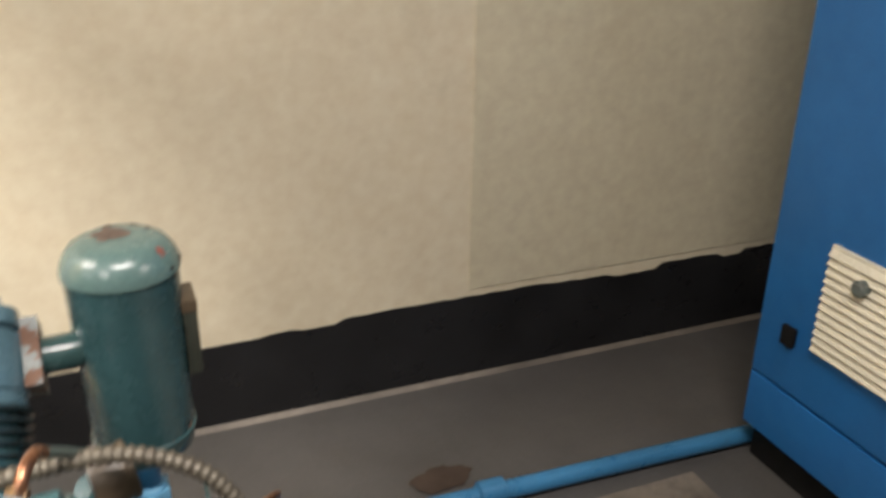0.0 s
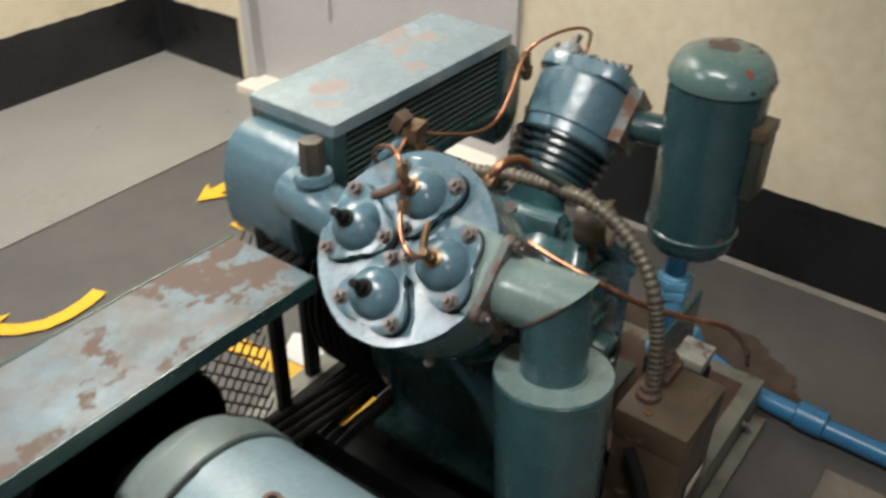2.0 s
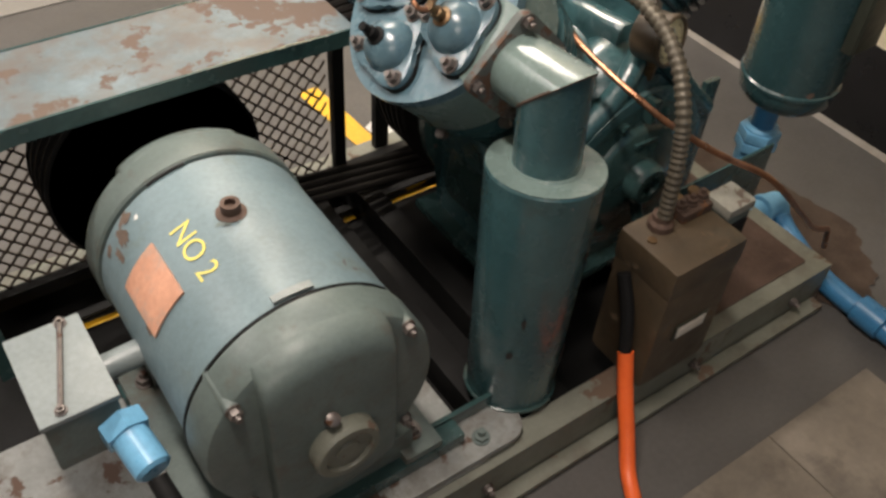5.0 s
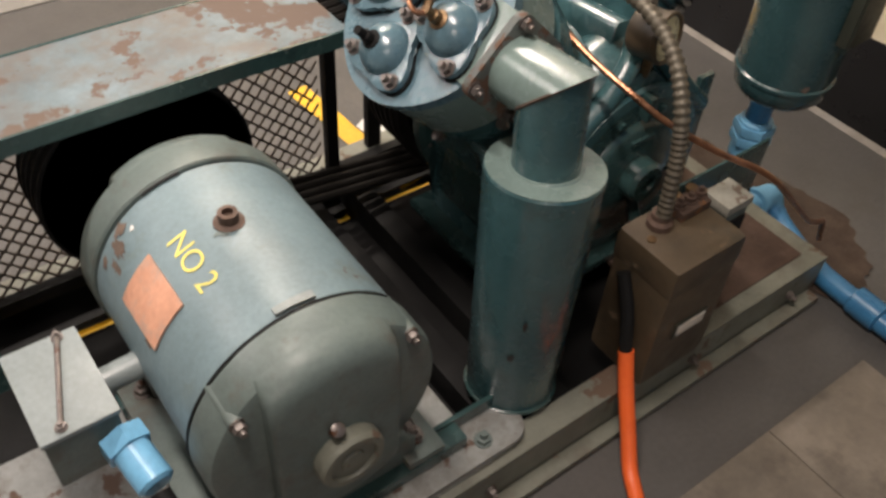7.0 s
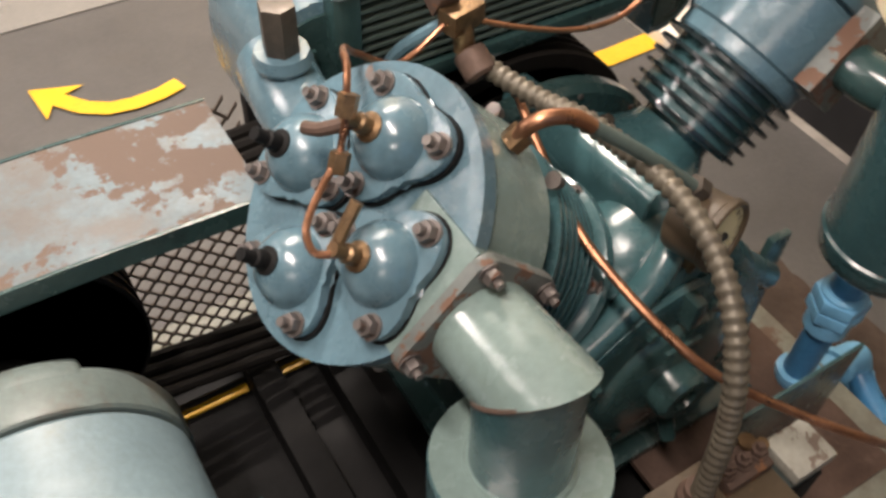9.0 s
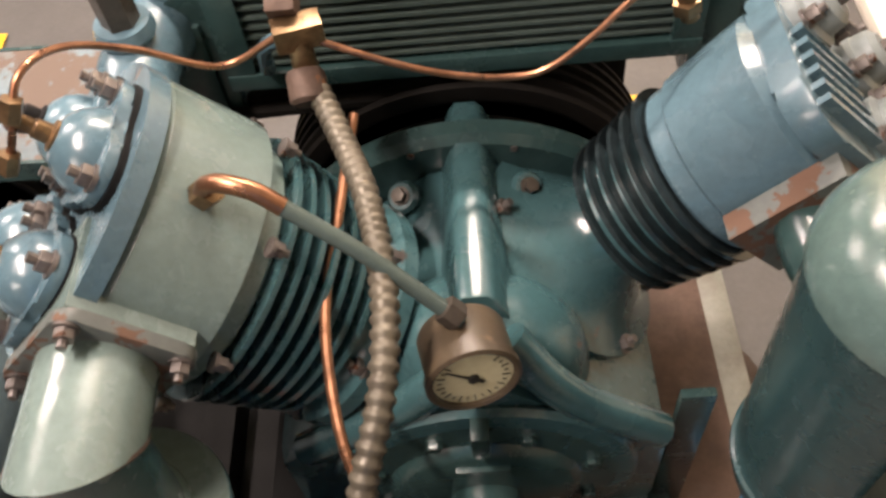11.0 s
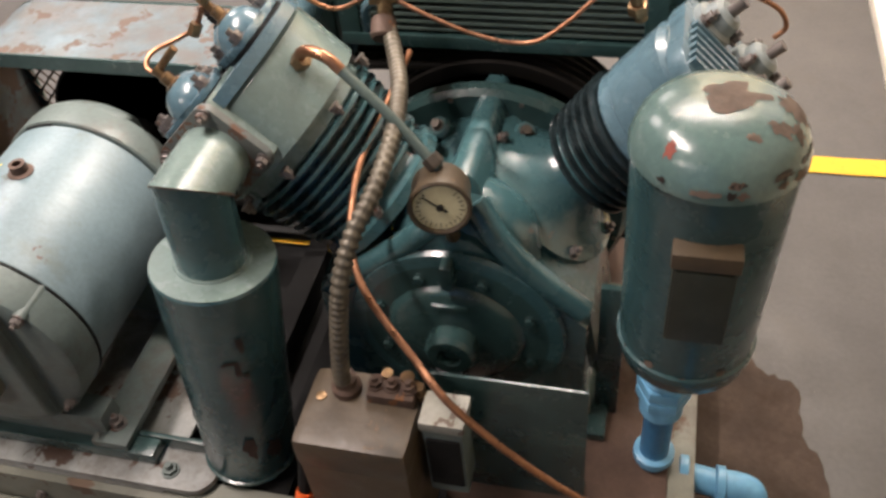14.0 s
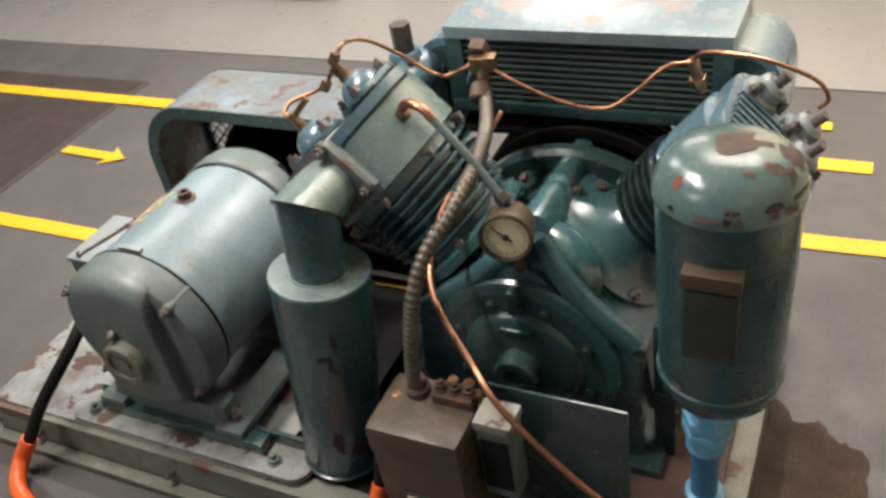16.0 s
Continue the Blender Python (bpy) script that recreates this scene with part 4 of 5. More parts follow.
# intake flange and mitred elbow of the large cylinder
IF = Vector((0.007, Y1, CZ + 0.007)) + U1 * 0.470
IF.y = 0.012
part("intake_boss", box((0, 0, 0), (1, 1, 1), 0, m=along((IF.x, 0.06, IF.z), (0, -1, 0), U1) @ Matrix.Diagonal((0.115, 0.125, 0.09, 1))), M_HEAD, comp)
part("intake_flange", prism(rounded(0.128, 0.14, 0.018), along((IF.x, 0.012, IF.z), (0, -1, 0), U1), 0.013, 0.003), M_FLANGE, comp, "rust-edged square intake flange")
for a, b in ((1, 1), (1, -1), (-1, 1), (-1, -1)):
    q = along((IF.x, -0.001, IF.z), (0, -1, 0), U1) @ Vector((a * 0.05, b * 0.056, 0))
    bolt(comp, q, (0, -1, 0), 0.009, 0.01)
part("nipple_nut", prism(hexagon(0.014), along((-0.222, 0.115, 0.772), (1, -0.25, 1)), 0.02, 0.002), M_BRASS, comp, "brass nut on the barrel")

# ---- air filter ----
filt = thing("air_filter", (-0.325, -0.09, 0.11), "teal cylindrical intake filter with a mitred elbow and flaking paint", "air filter")
FLOW = Vector((-0.364, -0.130, 0.115))
FTOPC = Vector((-0.325, -0.090, 0.567))
FH = (FTOPC - FLOW).length
FM = along(FLOW, FTOPC - FLOW, (1, 0, 0))
FA2 = FM.to_3x3() @ Vector((0, 0, 1))
TR = 0.0525
# mitred elbow: the intake sleeve and the upright sleeve meet on a slanting cut
MID = Vector((-0.322, -0.080, 0.692))
CUT = Vector((0, 1, 1)).normalized()
seg = 48


def sleeve(start, direction, centre, r):
    """A round sleeve from a start ring along direction to the cut through MID."""
    bm, a_ring, b_ring = bmesh.new(), [], []
    m = along(start, direction, (1, 0, 0))
    dv = Vector(direction).normalized()
    for k in range(seg):
        q = m @ Vector((r * math.cos(2 * math.pi * k / seg), r * math.sin(2 * math.pi * k / seg), 0))
        a_ring.append(bm.verts.new(q))
        b_ring.append(bm.verts.new(q + dv * ((centre - q).dot(CUT) / dv.dot(CUT))))
    for k in range(seg):
        bm.faces.new((a_ring[k], a_ring[(k + 1) % seg], b_ring[(k + 1) % seg], b_ring[k]))
    return bm, [v.co.copy() for v in b_ring]


INLET = Vector((-0.325, -0.001, 0.687))
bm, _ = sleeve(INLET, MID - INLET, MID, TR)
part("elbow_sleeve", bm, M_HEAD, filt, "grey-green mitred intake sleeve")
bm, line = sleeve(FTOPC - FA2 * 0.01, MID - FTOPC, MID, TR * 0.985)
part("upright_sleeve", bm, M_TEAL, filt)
part("mitre_weld", tube(line + line[:1], 0.0028, 6, smooth=False), M_RUSTY, filt, "rusty weld seam")
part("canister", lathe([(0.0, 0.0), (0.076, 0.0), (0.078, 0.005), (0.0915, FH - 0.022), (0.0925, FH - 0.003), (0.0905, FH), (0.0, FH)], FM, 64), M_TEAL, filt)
# Lid in the pale head enamel: the lamp's reflection put into its colour.
part("lit_lid", lathe([(0.05, FH + 0.0005), (0.090, FH + 0.0005), (0.091, FH + 0.002), (0.05, FH + 0.003)], FM, 64), M_HEAD, filt, "annular lid in pale grey-green that paints in the lamp's reflection")
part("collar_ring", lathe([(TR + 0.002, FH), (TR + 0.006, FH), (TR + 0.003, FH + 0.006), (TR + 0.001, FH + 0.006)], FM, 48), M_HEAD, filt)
part("base_ring", lathe([(0.077, -0.003), (0.082, -0.001), (0.082, 0.004), (0.078, 0.006)], FM, 48), M_GREEN, filt)

# ---- receiver tank ----
TX, TY, TK = 0.350, -0.034, 0.0985
tank = thing("receiver_tank", (TX, TY, 0.43), "upright teal receiver tank with a chipped domed top", "tank")
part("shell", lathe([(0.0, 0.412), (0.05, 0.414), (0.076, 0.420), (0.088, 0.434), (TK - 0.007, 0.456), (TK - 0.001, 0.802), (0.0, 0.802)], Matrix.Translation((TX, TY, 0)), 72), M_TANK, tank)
# Dome in a paler enamel than the shell: light from above painted in.
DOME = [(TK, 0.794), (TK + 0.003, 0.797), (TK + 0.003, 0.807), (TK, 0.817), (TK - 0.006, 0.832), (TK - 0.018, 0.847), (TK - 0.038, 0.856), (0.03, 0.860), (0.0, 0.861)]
dome = part("dome", lathe(DOME, Matrix.Translation((TX, TY, 0)), 72), M_DOME, tank, "dome coloured paler for the light above, with brown chipped patches")


def dome_height(r):
    for (r0, z0), (r1, z1) in zip(DOME[2:], DOME[3:]):
        if r1 <= r <= r0:
            return z1 + (z0 - z1) * (r - r1) / (r0 - r1)
    return DOME[2][1]


def dome_flake(cx, cy, size, material, seed, stretch=1.0):
    """A patch of bare metal with a ragged outline, lying on the dome."""
    rnd = random.Random(seed)
    bm = bmesh.new()
    n, rings = 22, 4
    rad = [size * rnd.uniform(0.55, 1.2) for _ in range(n)]
    verts = []
    for k in range(rings + 1):
        row = []
        for i in range(n):
            a = 2 * math.pi * i / n
            x, y = cx + rad[i] * k / rings * math.cos(a) * stretch, cy + rad[i] * k / rings * math.sin(a)
            r = min(math.hypot(x, y), TK + 0.0025)
            row.append(bm.verts.new((TX + x, TY + y, dome_height(r) + 0.0009)))
        verts.append(row)
    for k in range(rings):
        for i in range(n):
            q = [verts[k][i], verts[k][(i + 1) % n], verts[k + 1][(i + 1) % n], verts[k + 1][i]]
            try:
                bm.faces.new(q)
            except ValueError:
                pass
    return part("paint_flake", bm, material, dome)


dome_flake(0.008, 0.010, 0.030, M_FLAKE, 2, 1.25)
dome_flake(0.022, 0.002, 0.014, M_FLAKE, 12, 0.8)
dome_flake(0.076, 0.012, 0.024, M_FLAKE, 3, 0.8)
dome_flake(0.058, -0.035, 0.011, M_FLAKE, 5, 1.3)
dome_flake(-0.054, -0.066, 0.008, M_REDFLAKE, 7)
dome_flake(0.078, -0.028, 0.012, M_FLAKE, 8, 0.7)
dome_flake(0.03, -0.055, 0.006, M_FLAKE, 9, 1.6)
def round_flake(parent, cx, cy, radius, turn, z, w, h, material, seed, slope=0.0):
    """A ragged patch of lost paint on an upright round wall."""
    rnd = random.Random(seed)
    bm = bmesh.new()
    n = 16
    mid = bm.verts.new((cx + (radius + 0.001) * math.cos(radians(turn)), cy + (radius + 0.001) * math.sin(radians(turn)), z))
    ring = []
    for i in range(n):
        a = 2 * math.pi * i / n
        f = rnd.uniform(0.5, 1.15)
        t, dz = radians(turn) + w * f * math.cos(a) / radius, h * f * math.sin(a)
        r = radius + 0.001 + slope * dz
        ring.append(bm.verts.new((cx + r * math.cos(t), cy + r * math.sin(t), z + dz)))
    for i in range(n):
        bm.faces.new((mid, ring[i], ring[(i + 1) % n]))
    return part("paint_flake", bm, material, parent)


rnd = random.Random(31)
for k in range(22):
    round_flake(dome, TX, TY, TK + 0.0022 - 0.004 * (k % 2), rnd.uniform(-128, 20), 0.811 + 0.010 * (k % 2), rnd.uniform(0.005, 0.016), rnd.uniform(0.0025, 0.006), M_GREASE if k % 3 == 0 else M_FLAKE, 130 + k, -0.35)
part("lower_bead", lathe([(TK - 0.007, 0.462), (TK - 0.003, 0.465), (TK - 0.003, 0.471), (TK - 0.007, 0.474)], Matrix.Translation((TX, TY, 0)), 72), M_TANK, tank)
br = part("plate_bracket", box((TX, TY - TK - 0.004, 0.655), (0.072, 0.022, 0.150), 0.003), M_PLATE, tank, "dark dirty nameplate on a bracket")
part("bracket_cap", box((TX, TY - TK - 0.005, 0.721), (0.078, 0.028, 0.024), 0.003), M_BROWN, br)
part("engraved_plate", box((TX, TY - TK - 0.0165, 0.644), (0.066, 0.003, 0.122), 0.001), M_PLATE, br)
part("support_leg", box((0.245, 0.06, 0.27), (0.04, 0.012, 0.33), 0.003), M_GREEN, tank)

for k in range(5):
    round_flake(tank, TX, TY, TK - 0.0065, -150 + 30 * k, 0.469 + 0.012 * (k % 2), 0.010, 0.007, M_FLAKE, 40 + k)
can = bpy.data.objects["canister"]
for turn, z, w, h, sd in ((-52, 0.475, 0.007, 0.020, 1), (-66, 0.44, 0.012, 0.006, 2), (-58, 0.425, 0.006, 0.022, 3), (-50, 0.405, 0.005, 0.006, 4), (-60, 0.22, 0.014, 0.035, 5), (-30, 0.19, 0.018, 0.03, 6), (-130, 0.33, 0.004, 0.02, 7), (-140, 0.26, 0.006, 0.012, 8)):
    at = FLOW.lerp(FTOPC, (z - 0.115) / 0.437)
    round_flake(can, at.x, at.y, 0.0785 + 0.0145 * (z - 0.12) / 0.43, turn, z, w, h, M_GREASE, 60 + sd, 0.025)

# ---- blue air pipe ----
pipe = thing("air_pipe", (0.34, -0.04, 0.0), "blue painted steel air pipe running along the floor", "pipe")
RX, RY = 0.334, -0.026
part("riser", tube([(RX, RY, 0.42), (RX, RY, 0.09)], 0.024, 20, 2, smooth=False), M_PIPE, pipe)
for z, r in ((0.318, 0.042), (0.292, 0.042)):
    part("union_nut", prism(hexagon(r), Matrix.Translation((RX, RY, z)), 0.022, 0.003), M_PIPEL, pipe, "light blue union nut")
part("union_sleeve", lathe([(0.03, 0.255), (0.034, 0.26), (0.034, 0.345), (0.03, 0.35)], Matrix.Translation((RX, RY, 0)), 24), M_PIPEL, pipe)


def elbow(c, d1, d2, r):
    c, d1, d2 = Vector(c), Vector(d1), Vector(d2)
    bm = tube([c + d1 * 0.055, c + d1 * 0.03, c + (d1 + d2) * 0.006, c + d2 * 0.03, c + d2 * 0.055], r, 18, 6)
    for d in (d1, d2):
        lathe([(r + 0.001, 0.045), (r + 0.006, 0.047), (r + 0.006, 0.06), (r + 0.001, 0.062)], along(c, d, (0.3, 0.5, 0.8)), 20, bm)
    return part("elbow", bm, M_PIPEL, pipe, "light blue pipe elbow")


EX, EY = 0.503, RY - 0.012
elbow((RX, RY, 0.075), (0, 0, 1), (1, 0, 0), 0.028)
part("short_run", tube([(RX + 0.03, RY, 0.075), (EX - 0.03, EY, 0.07)], 0.024, 20, 2, smooth=False), M_PIPEL, pipe)
elbow((EX, EY, 0.072), (-1, 0, 0), (0, -0.35, -0.94), 0.028)
part("floor_run", tube([(EX, EY - 0.014, 0.040), (0.482, -0.11, 0.026), (0.440, -0.225, 0.026), (0.424, -0.37, 0.030), (0.412, -0.85, 0.030), (0.385, -1.62, 0.030)], 0.024, 20, 8), M_PIPE, pipe)
for x, y in ((0.424, -0.37), (0.414, -0.80)):
    part("coupling", lathe([(0.025, -0.035), (0.032, -0.032), (0.032, 0.032), (0.025, 0.035)], along((x, y, 0.035), (0.022, 1, 0), (1, 0, 0)), 24), M_PIPE, pipe)

# ---- intercooler ----
ic = thing("intercooler", (0.0, 0.5, 0.62), "blue-grey box intercooler with horizontal fins and rounded end tanks", "intercooler")
IX0, IX1, IY0, IY1, IZ0, IZ1 = -0.268, 0.284, 0.398, 0.60, 0.622, 0.805
part("top_plate", prism(rounded(IX1 - IX0, IY1 - IY0 + 0.004, 0.006), Matrix.Translation(((IX0 + IX1) / 2, (IY0 + IY1) / 2, IZ1 - 0.024)), 0.024, 0.005), M_CASE, ic, "worn pale top plate")
part("bottom_plate", box(((IX0 + IX1) / 2, (IY0 + IY1) / 2, IZ0 + 0.012), (IX1 - IX0, IY1 - IY0, 0.024), 0.004), M_GREEN, ic)
part("core", box(((IX0 + IX1) / 2, (IY0 + IY1) / 2 + 0.01, 0.71), (IX1 - IX0 - 0.06, IY1 - IY0 - 0.05, 0.14), 0), M_BLACK, ic)
for x in (IX0 + 0.018, IX1 - 0.018):
    part("side_post", box((x, (IY0 + IY1) / 2, 0.709), (0.036, IY1 - IY0 - 0.004, 0.146), 0.004), M_GREEN, ic)
for k in range(9):
    part("fin", box(((IX0 + IX1) / 2, (IY0 + IY1) / 2, 0.655 + k * 0.0135), (IX1 - IX0 - 0.07, IY1 - IY0 - 0.016, 0.0045), 0), M_FIN, ic)
for x0, s in ((IX0, -1), (IX1, 1)):
    bow = []
    for k in range(25):
        c, q = math.cos(math.pi * (k / 24 - 0.5)), math.sin(math.pi * (k / 24 - 0.5))
        bow.append((s * 0.090 * abs(c) ** 0.78, math.copysign(0.118 * abs(q) ** 0.78, q)))
    m = Matrix(((1, 0, 0, x0 - s * 0.001), (0, 0, 1, 0.425), (0, 1, 0, 0.650), (0, 0, 0, 1)))
    et = part("end_tank", prism(bow, m, 0.165, 0.006), M_BLUE, ic, "rounded blue end tank", angle=45)
    m = Matrix(((0.86, 0, 0, x0), (0, 0, 1, 0.421), (0, 0.86, 0, 0.650), (0, 0, 0, 1)))
    part("end_plate", prism(bow, m, 0.005), M_GREEN, et, angle=45)
part("bracket", box((-0.31, 0.42, 0.64), (0.05, 0.012, 0.14), 0.004), M_GREEN, ic)
part("bracket", box((0.30, 0.42, 0.64), (0.05, 0.012, 0.14), 0.004), M_GREEN, ic)
for x in (-0.2, 0.22):
    part("leg", box((x, 0.575, 0.36), (0.035, 0.02, 0.53), 0.003), M_BLACK, ic)
# inlet elbow from the large cylinder, with a square plug on it
ip = thing("interstage_pipe", (-0.36, 0.33, 0.7), "blue-grey cast pipe between cylinder and intercooler", "pipe")
part("casting", tube([(-0.33, 0.25, 0.665), (-0.342, 0.31, 0.690), (-0.345, 0.36, 0.70), (-0.335, 0.43, 0.70)], 0.045, 22, 6), M_BLUE, ip)
part("hex_plug", prism(hexagon(0.021), Matrix.Translation((-0.345, 0.372, 0.75)) @ Matrix.Rotation(0.3, 4, "Z"), 0.07, 0.003), M_DARKBOLT, ip, "dark hexagonal plug")
part("plug_collar", lathe([(0.032, 0.745), (0.034, 0.75), (0.03, 0.762), (0.0, 0.762)], Matrix.Translation((-0.345, 0.372, 0.0)), 20), M_BLUE, ip)

# ---- gauge ----
ga = thing("pressure_gauge", (0, 0.0, 0.64), "round pressure gauge with a yellowed dial and brown case", "gauge")
GN = Vector((0.2, -0.97, 0.12)).normalized()
gm = along(Vector((0.0, -0.001, 0.630)) - GN * 0.052, GN, (1, 0, 0)) @ Matrix.Diagonal((0.87, 0.87, 1, 1))
part("case", lathe([(0.0, 0), (0.046, 0), (0.049, 0.005), (0.049, 0.048), (0.052, 0.05), (0.052, 0.058), (0.048, 0.06), (0.044, 0.058), (0.044, 0.052), (0.0, 0.052)], gm, 48), M_BROWN, ga)
dial = part("dial", lathe([(0.0435, 0.0525), (0.0435, 0.0545), (0.0, 0.0545)], gm, 48), M_DIAL, ga, "yellowed paper dial")
for k in range(21):
    a = radians(-225 + 13.5 * k)
    part("tick", box((0, 0, 0), (1, 1, 1), 0, m=gm @ Matrix.Rotation(a, 4, "Z") @ Matrix.Translation((0.036, 0, 0.0552)) @ Matrix.Diagonal((0.009 if k % 2 == 0 else 0.005, 0.0011, 0.0006, 1))), M_INK, dial)
nz = gm @ Matrix.Rotation(radians(142 if (gm.to_3x3() @ Vector((0, 1, 0))).z > 0 else -142), 4, "Z")
part("needle", prism([(-0.014, -0.0022), (0.036, -0.0006), (0.036, 0.0006), (-0.014, 0.0022)], nz @ Matrix.Translation((0, 0, 0.0558)), 0.001), M_INK, ga)
part("pivot", lathe([(0.006, 0.0545), (0.006, 0.058), (0.0, 0.0585)], gm, 16), M_INK, ga)
part("stem", tube([(0.002, 0.02, 0.60), (0.006, 0.03, 0.54)], 0.011, 10, 2, smooth=False), M_BRASS, ga)

# ---- pipes and hose ----
gp = thing("gauge_pipe", (-0.1, 0.08, 0.75), "copper pipe arching from the barrel to the gauge", "pipe")
part("copper_bend", tube([(-0.218, 0.112, 0.780), (-0.208, 0.106, 0.797), (-0.190, 0.099, 0.805), (-0.165, 0.092, 0.800), (-0.145, 0.086, 0.785)], 0.0085, 14), M_COPPER, gp)
part("painted_pipe", tube([(-0.145, 0.086, 0.785), (-0.08, 0.065, 0.733), (-0.006, 0.034, 0.668)], 0.0078, 12), M_FIN, gp, "dull olive painted pipe")
part("pipe_nut", prism(hexagon(0.0135), along((-0.008, 0.035, 0.672), (-0.6, 0.25, 0.55)), 0.018, 0.002), M_DARKBOLT, gp)

hose = thing("armoured_hose", (-0.14, 0.0, 0.41), "brown corrugated armoured hose from the tee to the box", "hose")
part("hose_body", tube([(-0.150, 0.31, 0.735), (-0.128, 0.26, 0.720), (-0.107, 0.207, 0.714), (-0.088, 0.15, 0.718), (-0.074, 0.08, 0.714), (-0.069, 0.015, 0.709), (-0.075, -0.05, 0.690), (-0.092, -0.105, 0.660), (-0.105, -0.142, 0.610), (-0.113, -0.163, 0.54), (-0.121, -0.175, 0.455), (-0.122, -0.176, 0.405)], 0.0122, 14, 10, ribs=105, depth=0.0012), M_HOSE, hose, angle=80)
part("end_ferrule", lathe([(0.018, 0.0), (0.02, 0.004), (0.02, 0.03), (0.016, 0.034)], along((-0.150, 0.298, 0.738), (0.1, -0.75, -0.5)), 20), M_RUSTY, hose)
part("end_ferrule", lathe([(0.022, 0.0), (0.022, 0.014), (0.017, 0.02), (0.017, 0.03)], Matrix.Translation((-0.120, -0.172, 0.405)), 20), M_RUSTY, hose)

tee = thing("brass_tee", (-0.15, 0.315, 0.76), "tarnished brass tee fitting with copper lines", "fitting")
part("tee_body", box((0, 0, 0), (0.05, 0.028, 0.028), 0.004, m=Matrix.Translation((-0.150, 0.315, 0.775)) @ Matrix.Rotation(0.25, 4, "Z")), M_BRASS, tee)
part("tee_stub", tube([(-0.150, 0.315, 0.775), (-0.150, 0.305, 0.735)], 0.013, 12, 2, smooth=False), M_BRASS, tee)
part("tee_block", box((0, 0, 0), (0.03, 0.024, 0.036), 0.004, m=Matrix.Translation((-0.163, 0.335, 0.792)) @ Matrix.Rotation(0.5, 4, "X")), M_RUSTY, tee)
part("bracket_arm", tube([(-0.16, 0.33, 0.76), (-0.20, 0.36, 0.72), (-0.215, 0.392, 0.66)], 0.009, 10), M_BLUE, tee)
tee2 = thing("brass_valve", (0.236, 0.33, 0.77), "small brass valve on the intercooler front", "fitting")
part("valve_body", tube([(0.228, 0.328, 0.795), (0.244, 0.334, 0.735)], 0.010, 12, 2, smooth=False), M_BRASS, tee2)
part("valve_nut", prism(hexagon(0.016), along((0.236, 0.331, 0.762), (0.2, 0.1, -1)), 0.016, 0.002), M_BRASS, tee2)

cu = thing("copper_capillary", (0.03, 0.31, 0.74), "thin wavy copper line across the intercooler front", "copper tube")
part("long_span", tube([(-0.150, 0.312, 0.775), (-0.10, 0.306, 0.752), (-0.055, 0.30, 0.735), (-0.005, 0.30, 0.716), (0.05, 0.30, 0.705), (0.095, 0.30, 0.712), (0.14, 0.305, 0.745), (0.185, 0.315, 0.785), (0.228, 0.328, 0.792)], 0.0037, 10), M_COPPER, cu)
part("head_span", tube([(0.228, 0.328, 0.795), (0.248, 0.315, 0.815), (0.30, 0.295, 0.826), (0.365, 0.285, 0.818), (0.425, 0.29, 0.79), (0.445, 0.30, 0.755), (0.432, 0.30, 0.735)], 0.0037, 10), M_COPPER, cu)
cu2 = thing("copper_capillary", (-0.3, 0.25, 0.8), "thin copper line looping over the cylinder head", "copper tube")
part("over_head", tube([(-0.170, 0.315, 0.772), (-0.235, 0.305, 0.748), (-0.30, 0.28, 0.80), (-0.337, 0.232, 0.85), (-0.357, 0.185, 0.864), (-0.374, 0.16, 0.827)], 0.0037, 10), M_COPPER, cu2)
part("down_head", tube([(-0.374, 0.16, 0.827), (-0.388, 0.15, 0.802), (-0.412, 0.135, 0.79), (-0.442, 0.105, 0.784), (-0.446, 0.085, 0.772), (-0.428, 0.076, 0.767)], 0.0037, 10), M_COPPER, cu2)
part("line_nut", prism(hexagon(0.010), along((-0.364, 0.168, 0.854), (-0.4, -0.3, -0.85)), 0.022, 0.002), M_BRASS, cu2)
part("line_nut", prism(hexagon(0.010), along((-0.384, 0.150, 0.808), (-0.4, -0.3, -0.85)), 0.020, 0.002), M_BRASS, cu2)
cu3 = thing("copper_line", (0.1, -0.15, 0.3), "bright copper line sagging from the crankcase to the floor", "copper tube")
part("sagging_line", tube([(-0.105, 0.27, 0.70), (-0.122, 0.18, 0.665), (-0.137, 0.09, 0.638), (-0.135, 0.02, 0.619), (-0.118, -0.06, 0.594), (-0.085, -0.115, 0.562), (-0.012, -0.172, 0.512), (0.065, -0.226, 0.468), (0.20, -0.236, 0.335), (0.33, -0.215, 0.215), (0.435, -0.195, 0.142), (0.462, -0.190, 0.122), (0.470, -0.196, 0.07)], 0.0055, 10), M_COPPER, cu3)

# ---- control boxes ----
sb = thing("switch_box", (-0.085, -0.185, 0.1), "brown enamelled pressure-switch box with a small window label", "switch box")
part("case", box((-0.093, -0.204, 0.255), (0.166, 0.132, 0.30), 0.016), M_BROWN, sb)
part("window", box((-0.09, -0.2725, 0.235), (0.068, 0.004, 0.026), 0.001), M_SILL, sb, "dull label window")
part("window_rim", box((-0.09, -0.2715, 0.235), (0.080, 0.004, 0.038), 0.002), M_PLATE, sb)
part("cover", box((-0.093, -0.204, 0.372), (0.171, 0.137, 0.070), 0.018), M_BROWN, sb, "rounded brown cover with worn edges")
part("cover_screw", lathe([(0.008, 0.404), (0.008, 0.409), (0.0, 0.411)], Matrix.Translation((-0.155, -0.19, 0)), 14), M_BRASS, sb, "bright screw head")
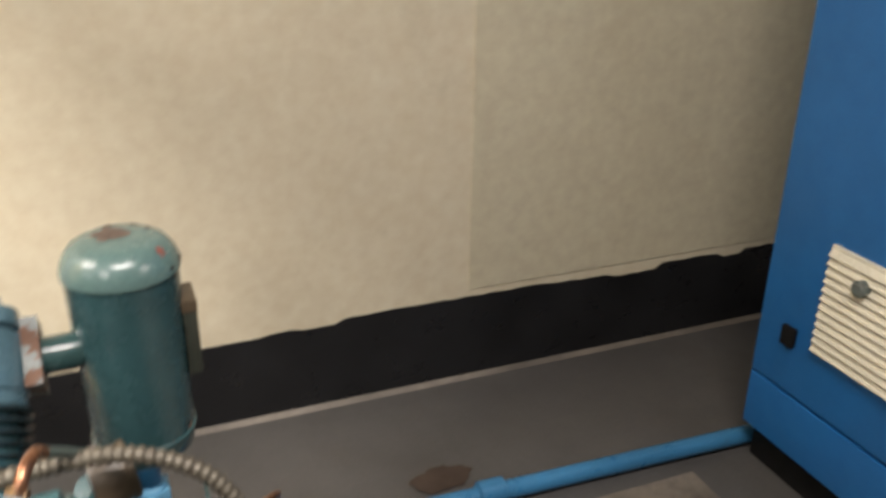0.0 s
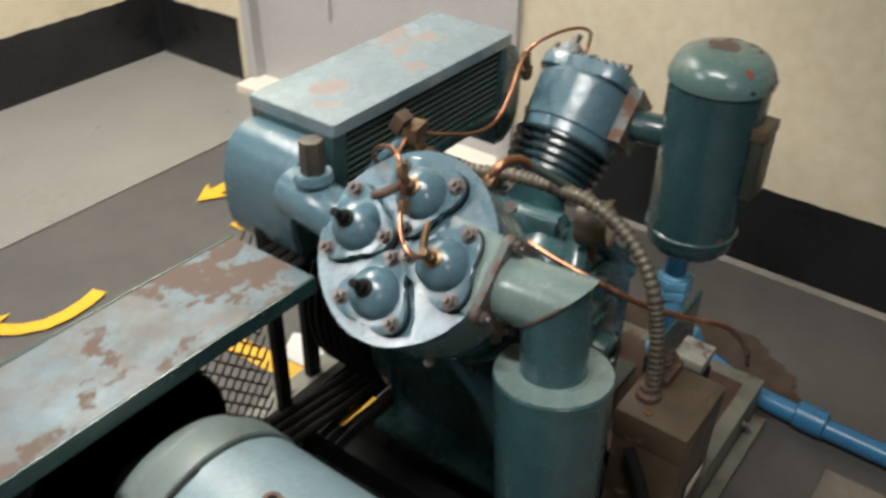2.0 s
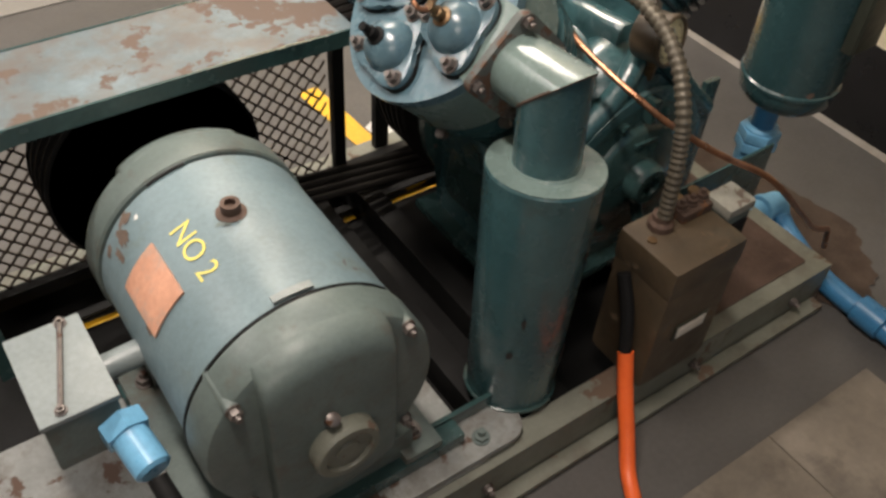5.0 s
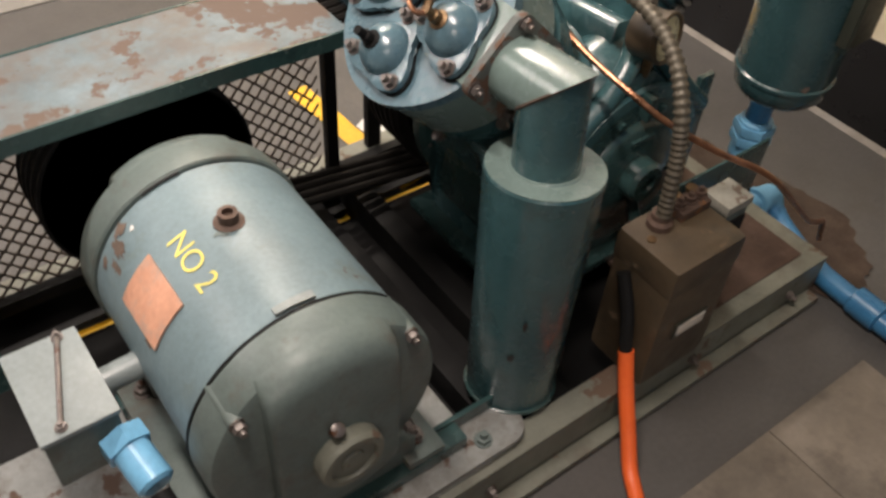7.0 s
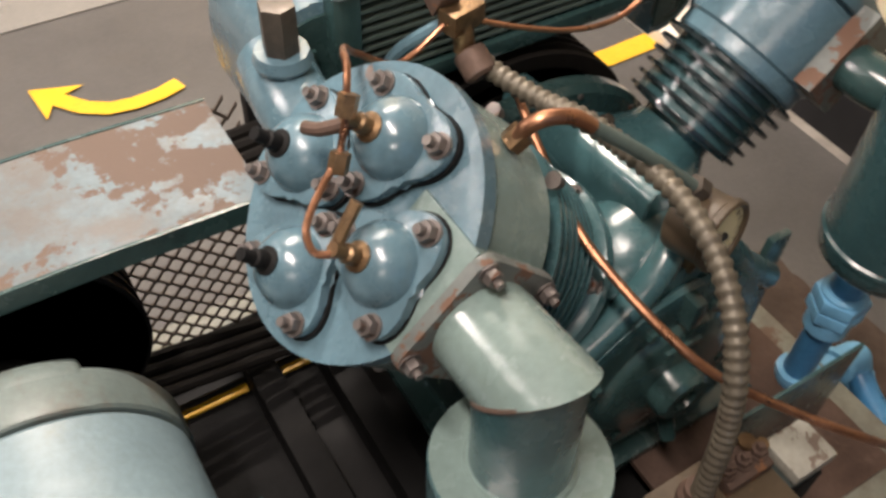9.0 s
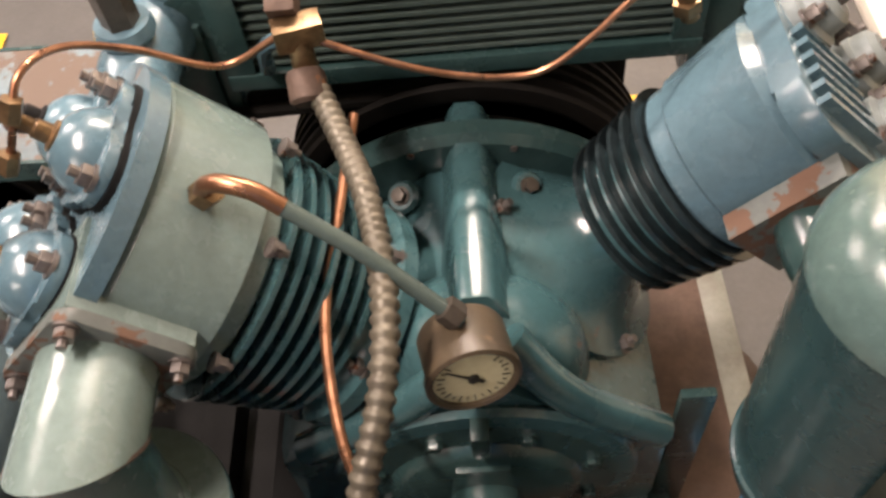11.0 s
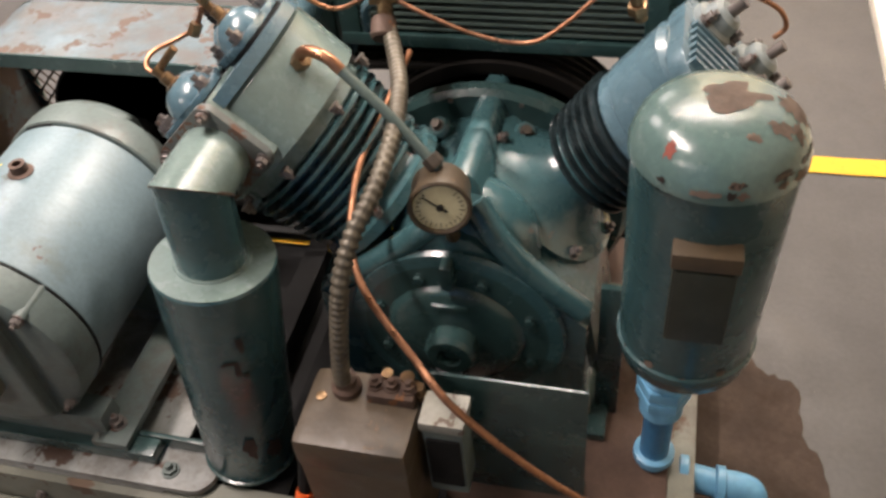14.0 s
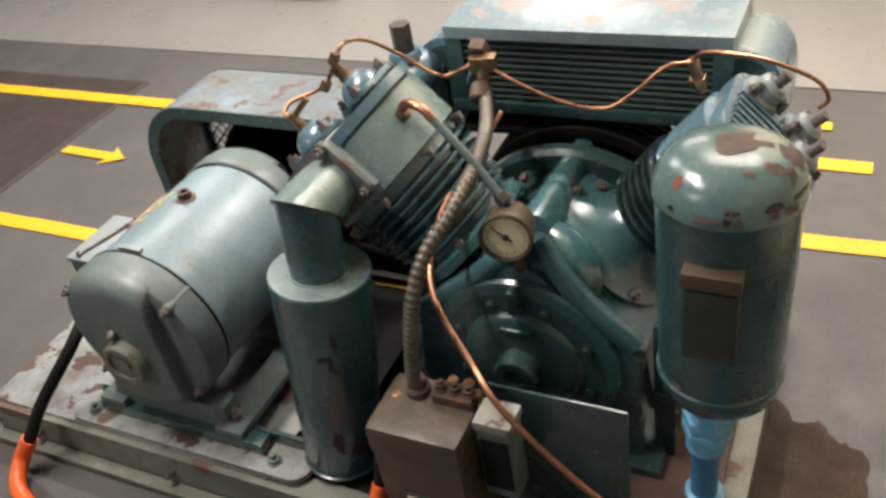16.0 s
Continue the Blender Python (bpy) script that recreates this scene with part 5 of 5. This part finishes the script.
for fx, fy, fr, fh in ((-0.03, -0.155, 0.012, 0.035), (-0.012, -0.165, 0.009, 0.028), (-0.062, -0.150, 0.010, 0.030)):
    part("fitting", lathe([(fr, 0.40), (fr, 0.412), (fr * 0.7, 0.414), (fr * 0.7, 0.40 + fh - 0.008), (fr * 0.9, 0.40 + fh - 0.006), (fr * 0.9, 0.40 + fh), (0.0, 0.40 + fh)], Matrix.Translation((fx, fy, 0)), 12), M_BRASS, sb, "tarnished brass fitting")
part("top_block", box((-0.05, -0.17, 0.414), (0.07, 0.04, 0.022), 0.004), M_RUSTY, sb)
for x in (-0.075, -0.05, -0.025):
    bolt(sb, (x, -0.17, 0.426), (0, 0, 1), 0.010, 0.008, M_RUSTY)
part("stand", box((-0.093, -0.205, 0.109), (0.15, 0.11, 0.008), 0.002), M_SKID, sb)
lv = thing("small_switch", (0.038, -0.17, 0.235), "small grey switch with a pale cap on the mounting plate", "switch")
part("case", box((0.031, -0.19, 0.32), (0.060, 0.052, 0.17), 0.006), M_BELL, lv)
part("cap", box((0.031, -0.190, 0.408), (0.066, 0.058, 0.02), 0.005), M_CAP, lv, "pale flaking cap")
part("rocker", box((0.031, -0.217, 0.32), (0.05, 0.006, 0.12), 0.003), M_BLACK, lv)
sp = thing("mounting_plate", (0.13, -0.122, 0.1), "flat green steel mounting plate standing on the skid", "plate")
part("sheet", box((0.100, -0.122, 0.257), (0.254, 0.005, 0.300), 0.0015), M_GREEN, sp)
part("sheet_foot", box((0.100, -0.108, 0.112), (0.254, 0.03, 0.005), 0.001), M_GREEN, sp)

oc = thing("orange_cable", (-0.2, -0.26, 0.0), "orange cable sleeve hanging beside the switch box", "cable")
part("black_end", tube([(-0.19, -0.18, 0.34), (-0.198, -0.215, 0.28), (-0.206, -0.24, 0.20)], 0.012, 10), M_BLACK, oc)
part("sleeve", tube([(-0.205, -0.24, 0.205), (-0.218, -0.272, 0.14), (-0.238, -0.318, 0.07), (-0.262, -0.36, 0.026), (-0.30, -0.42, 0.018), (-0.38, -0.50, 0.018)], 0.0145, 12), M_ORANGE, oc)

# ---- blue cabinet ----
cab = thing("compressor_cabinet", (-0.1, -1.95, 0), "tall blue sheet-steel machine cabinet with a cream louvre", "cabinet")
CX0, CX1, CY1 = -0.75, 0.365, -1.50
part("body", box(((CX0 + CX1) / 2, CY1 - 0.42, 1.0), (CX1 - CX0, 0.82, 1.76), 0.008), M_CABINET, cab)
part("upper_panel", box(((CX0 + CX1) / 2, CY1 - 0.004, 1.08), (CX1 - CX0 - 0.03, 0.02, 1.60), 0.005), M_CABINET, cab)
part("lower_panel", box(((CX0 + CX1) / 2, CY1 - 0.004, 0.195), (CX1 - CX0 - 0.03, 0.02, 0.15), 0.005), M_CABINET, cab)
part("plinth", box(((CX0 + CX1) / 2, CY1 - 0.43, 0.06), (CX1 - CX0 - 0.03, 0.78, 0.118), 0.003), M_BLACK, cab, "black plinth")
lou = part("louvre_frame", box((-0.08, CY1 + 0.009, 0.56), (0.50, 0.012, 0.27), 0.004), M_LOUVRE, cab, "cream louvred vent")
for k in range(12):
    part("slat", box((0, 0, 0), (0.49, 0.006, 0.018), 0.001, m=Matrix.Translation((-0.08, CY1 + 0.02, 0.442 + k * 0.0215)) @ Matrix.Rotation(radians(32), 4, "X")), M_LOUVRE, lou)
part("louvre_knob", lathe([(0.018, 0), (0.018, 0.02), (0.012, 0.024), (0.0, 0.024)], along((0.06, CY1 + 0.02, 0.64), (0, 1, 0), (1, 0, 0)), 20), M_BELL, cab)
part("latch", box((0.245, CY1 + 0.012, 0.425), (0.04, 0.014, 0.05), 0.004), M_BLACK, cab, "black square latch")

# ---- far unit ----
fu = thing("storage_unit", (-2.3, 2.6, 0), "white storage unit on a dark base by the walkway", "cabinet")
part("base", box((-2.35, 2.62, 0.05), (0.95, 0.55, 0.098), 0.006), M_BLACK, fu)
part("body", box((-2.35, 2.60, 0.55), (1.0, 0.62, 0.88), 0.01), M_WHITE, fu)
